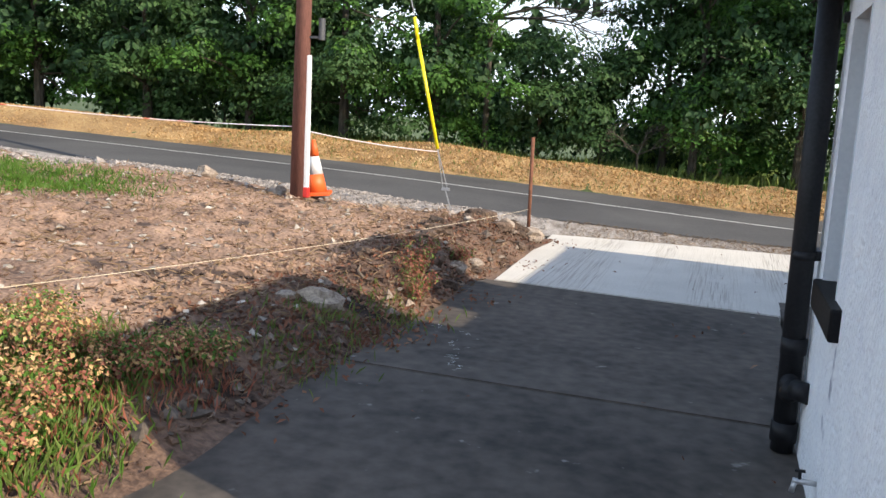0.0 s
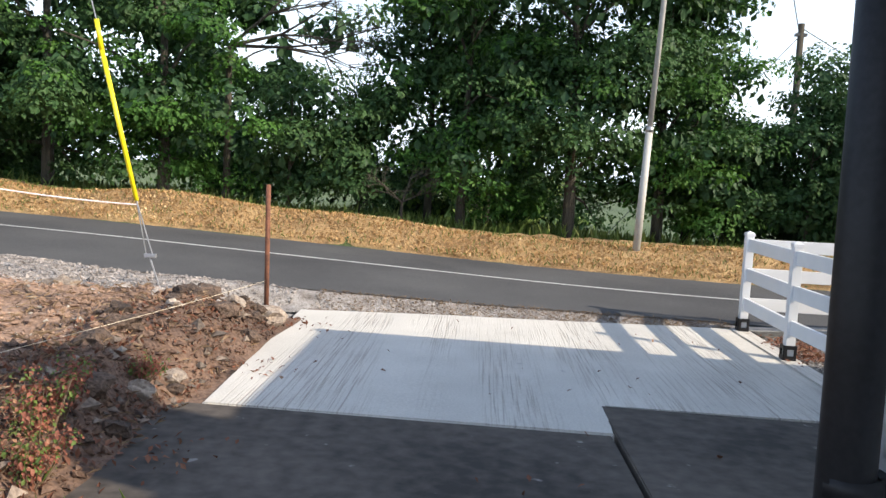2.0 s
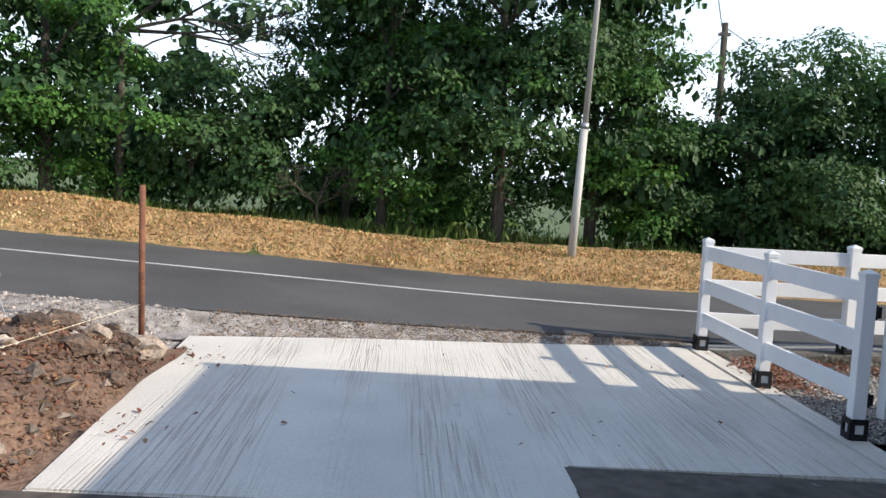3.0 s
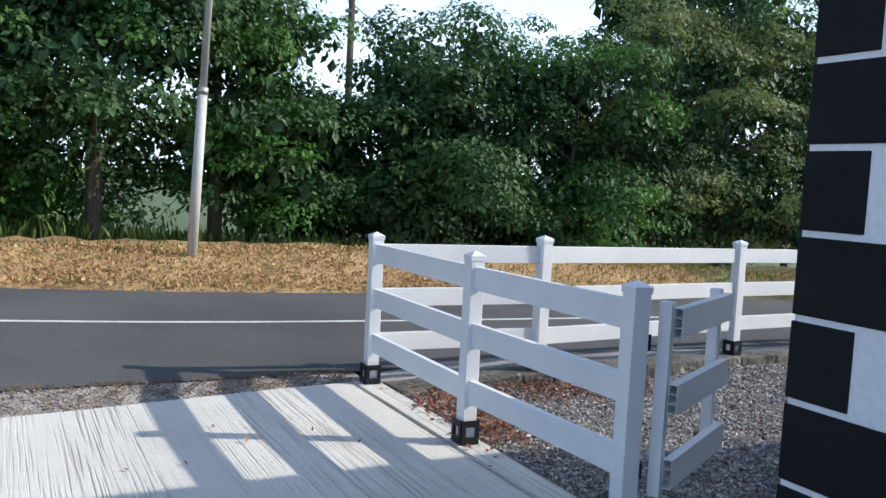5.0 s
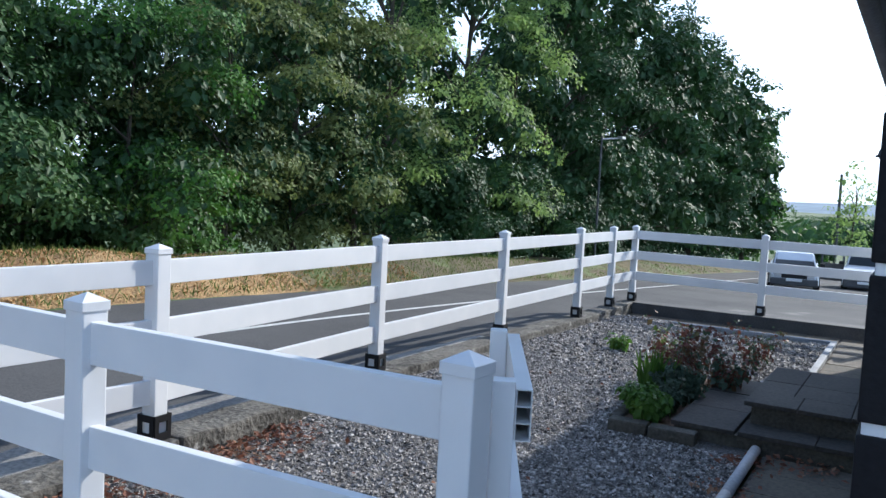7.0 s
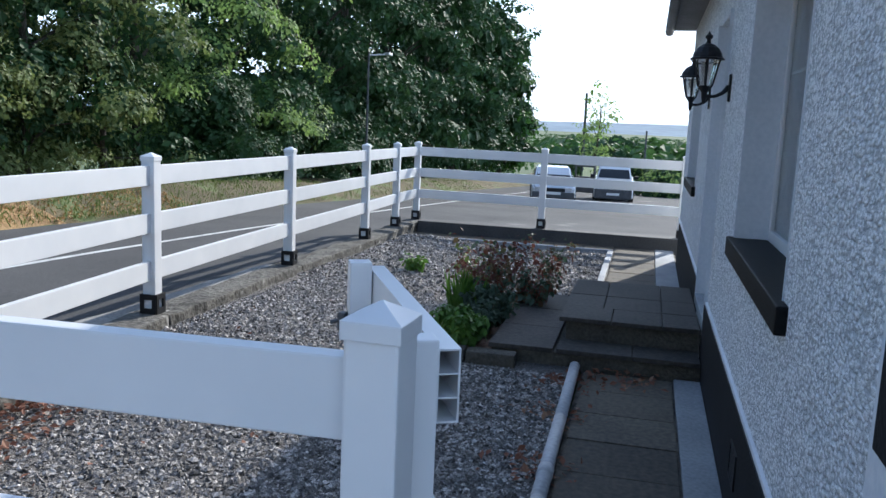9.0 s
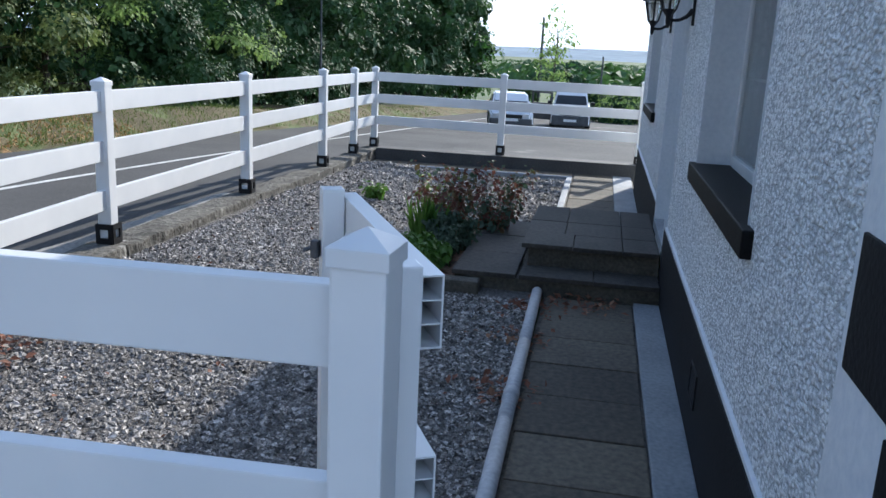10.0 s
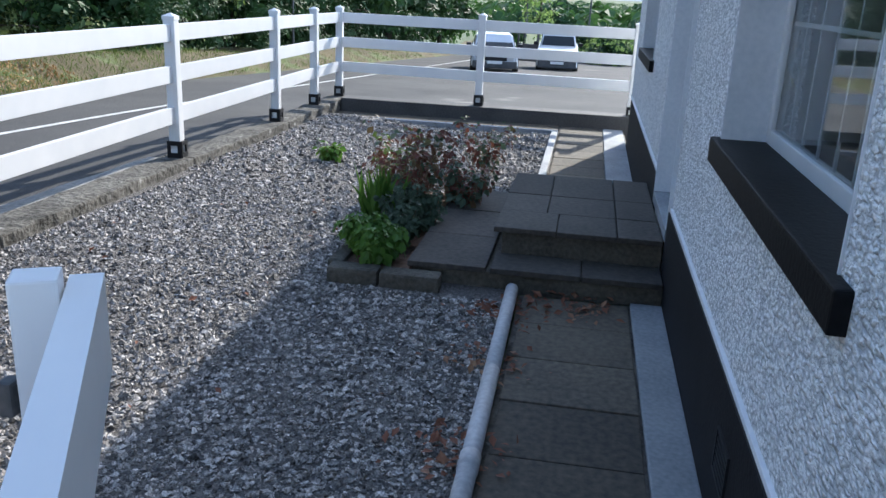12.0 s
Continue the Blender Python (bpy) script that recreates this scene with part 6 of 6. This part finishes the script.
car(38.5, 10.55, 2, 4.2, 1.66, 1.6, 0.95, 0.95, CAR_WHITE, "white van-like car parked with its front door open", True)

# ---- litter and plants ----
verge_z = lambda x, y: land_z(x, y) + 0.07
blades("fallen_leaves", np.concatenate([scatter(22000, -14, 7, 17.4, 19.3, 40), scatter(4500, 7, 16, 17.4, 19.3, 39), scatter(7000, -45, -14, 17.4, 19.3, 41)]), verge_z, 0.055, 42, DRY_LEAF, "dry brown fallen leaves on the bank", "leaves", 0.35, 0.0, 0.3)
blades("verge_grass", np.concatenate([scatter(3500, -12, 15, 17.3, 19.8, 43), scatter(2600, 6.5, 22, 17.3, 19.6, 66), scatter(2400, 12, 45, 17.3, 19.0, 44)]), verge_z, 0.11, 45, GRASS, "tufts of green and yellow verge grass", "grass", 1.0, -0.02, 0.05)
blades("field_grass", scatter(16000, -14, 12, 20.6, 29, 46), land_z, 0.3, 47, GRASS, "tall pale green grass behind the bank", "grass", 1.6, -0.02, 0.04)
blades("fallen_leaves", np.concatenate([clusters(1900, [(3.15, 11.6), (3.3, 12.0), (3.7, 12.15), (4.2, 12.15), (4.7, 12.2), (3.1, 11.1), (5.2, 12.3)], 0.16, 48), clusters(330, [(7.2, 9.45), (7.0, 9.62), (6.4, 9.6), (5.6, 9.63), (7.3, 9.2)], 0.12, 49), scatter(60, 3, 9, 9.6, 12.4, 50)]), lambda x, y: np.where(y < 9.56, -0.465, gravel_z(x, y) + 0.02), 0.045, 51, GARDEN_LEAF, "curled red-brown leaves caught on the gravel and path", "leaves", 0.15, 0.004, 0.3)
blades("drive_leaves", np.concatenate([scatter(60, -2, 2.6, 2, 11.7, 52), clusters(220, [(-2.1, 5.5), (-2.1, 9), (-2.05, 7), (-2.2, 3.6), (-2.1, 10.8)], 0.16, 53)]), lambda x, y: np.where(y > 8.0, apron_z(x), pave_z(x, y)), 0.05, 54, GARDEN_LEAF, "scattered dry leaves on the drive", "leaves", 0.25, 0.004, 0.28)
blades("roadside_straw", grit + np.array((0.03, 0.02)), grit_z, 0.045, 56, DRY_STRAW, "straw and dry bits at the road's edge", "litter", 0.15, 0.01, 0.08)

left_of_drive = lambda xy: xy[xy[:, 0] < -2.25]
blades("weed_grass", left_of_drive(clusters(3200, [(-2.75, 2.75), (-3.1, 3.0), (-2.6, 2.4), (-3.4, 2.9), (-2.9, 3.4)], 0.24, 57)), dirt_z, 0.1, 58, GRASS, "long weedy grass at the drive's edge", "grass", 1.3, 0.0, 0.035)
blades("weed_stalks", left_of_drive(clusters(2600, [(-2.75, 2.8), (-3.2, 3.2), (-2.7, 2.5), (-3.5, 3.0), (-2.6, 3.4)], 0.22, 59)), dirt_z, 0.085, 60, RED_WEED, "reddish weed stalks at the drive's edge", "weeds", 1.3, 0.0, 0.028)
blades("bank_grass", clusters(420, [(-2.4, 4.3), (-2.5, 5.0), (-2.35, 5.8)], 0.2, 61), dirt_z, 0.09, 62, GRASS, "sparse dark grass on the earth bank", "grass", 1.0, 0.0, 0.04)
blades("bank_litter", np.concatenate([scatter(2600, -3.3, -2.22, 3.4, 10.4, 63), clusters(700, [(-2.3, 4.4), (-2.25, 5.2), (-2.3, 6.0), (-2.6, 4.8), (-2.8, 5.6)], 0.16, 64)]), dirt_z, 0.045, 65, GARDEN_LEAF, "brown leaf litter strewn over the earth bank", "leaves", 0.3, 0.004, 0.26)
rr = random.Random(31)
for k, (x, y, h) in enumerate(((-2.75, 2.75, 0.34), (-3.05, 3.1, 0.36), (-2.95, 2.45, 0.3), (-3.4, 3.35, 0.3), (-3.35, 2.8, 0.36), (-2.6, 2.25, 0.28), (-2.7, 3.3, 0.3), (-2.6, 3.75, 0.16))):
    weed(x, y, h * 0.85, 2600, 300 + k, (RED_WEED, HERB, DRY_LEAF), "mixed green and reddish weeds at the drive's edge", dirt_z, 0.27, 0.021)
for k, (x, y, h) in enumerate(((-2.45, 6.55, 0.36), (-2.5, 6.85, 0.3), (-2.35, 6.3, 0.25), (-2.5, 7.9, 0.15))):
    weed(x, y, h, 1100, 330 + k, (RED_WEED, GRASS, RED_WEED), "yellowing and reddish weeds on the earth bank", dirt_z, 0.2, 0.02)
bed_z = lambda x, y: -0.41 + 0 * x
for k, (x, y, h, n, mts, s, lf, lb) in enumerate((
        (7.62, 10.42, 0.24, 2200, (HERB,), 0.2, 0.05, "bright green leafy herb in the flower bed"), (7.75, 10.55, 0.2, 1400, (HERB,), 0.17, 0.05, "bright green leafy herb in the flower bed"),
        (8.3, 10.3, 0.28, 1300, (LAVENDER,), 0.16, 0.035, "grey-green lavender bush in the flower bed"), (7.98, 10.4, 0.28, 2000, (LAVENDER,), 0.18, 0.035, "grey-green lavender bush in the flower bed"), (8.28, 10.45, 0.32, 2100, (LAVENDER,), 0.2, 0.035, "grey-green lavender bush in the flower bed"),
        (8.75, 10.5, 0.68, 420, (MAROON, MAROON, LAVENDER), 0.33, 0.05, "maroon-leaved shrub in the flower bed"), (9.15, 10.45, 0.62, 300, (MAROON,), 0.3, 0.05, "maroon-leaved shrub in the flower bed"),
        (9.3, 10.75, 0.7, 420, (MAROON, GRASS), 0.26, 0.05, "thin shrub with reddish leaf tips"), (8.9, 10.15, 0.35, 600, (MAROON, LAVENDER), 0.25, 0.05, "low dark-leaved plant in the flower bed"))):
    weed(x, y, h, n, 360 + k, mts, lb, bed_z if y < 10.6 else gravel_z, s, lf, "garden_plant")
blades("grass_tuft", clusters(90, [(8.25, 10.58)], 0.05, 67), bed_z, 0.34, 68, HERB, "upright tuft of yellow-green grass in the flower bed", "grass", 2.2, 0.0, 0.035)
weed(10.6, 11.7, 0.2, 260, 380, (HERB,), "small green weed growing in the gravel", gravel_z, 0.12, 0.06)
weed(10.9, 10.2, 0.5, 380, 381, (MAROON, LAVENDER), "thin dark shrub at the end of the flower bed", gravel_z, 0.3, 0.05, "garden_plant")
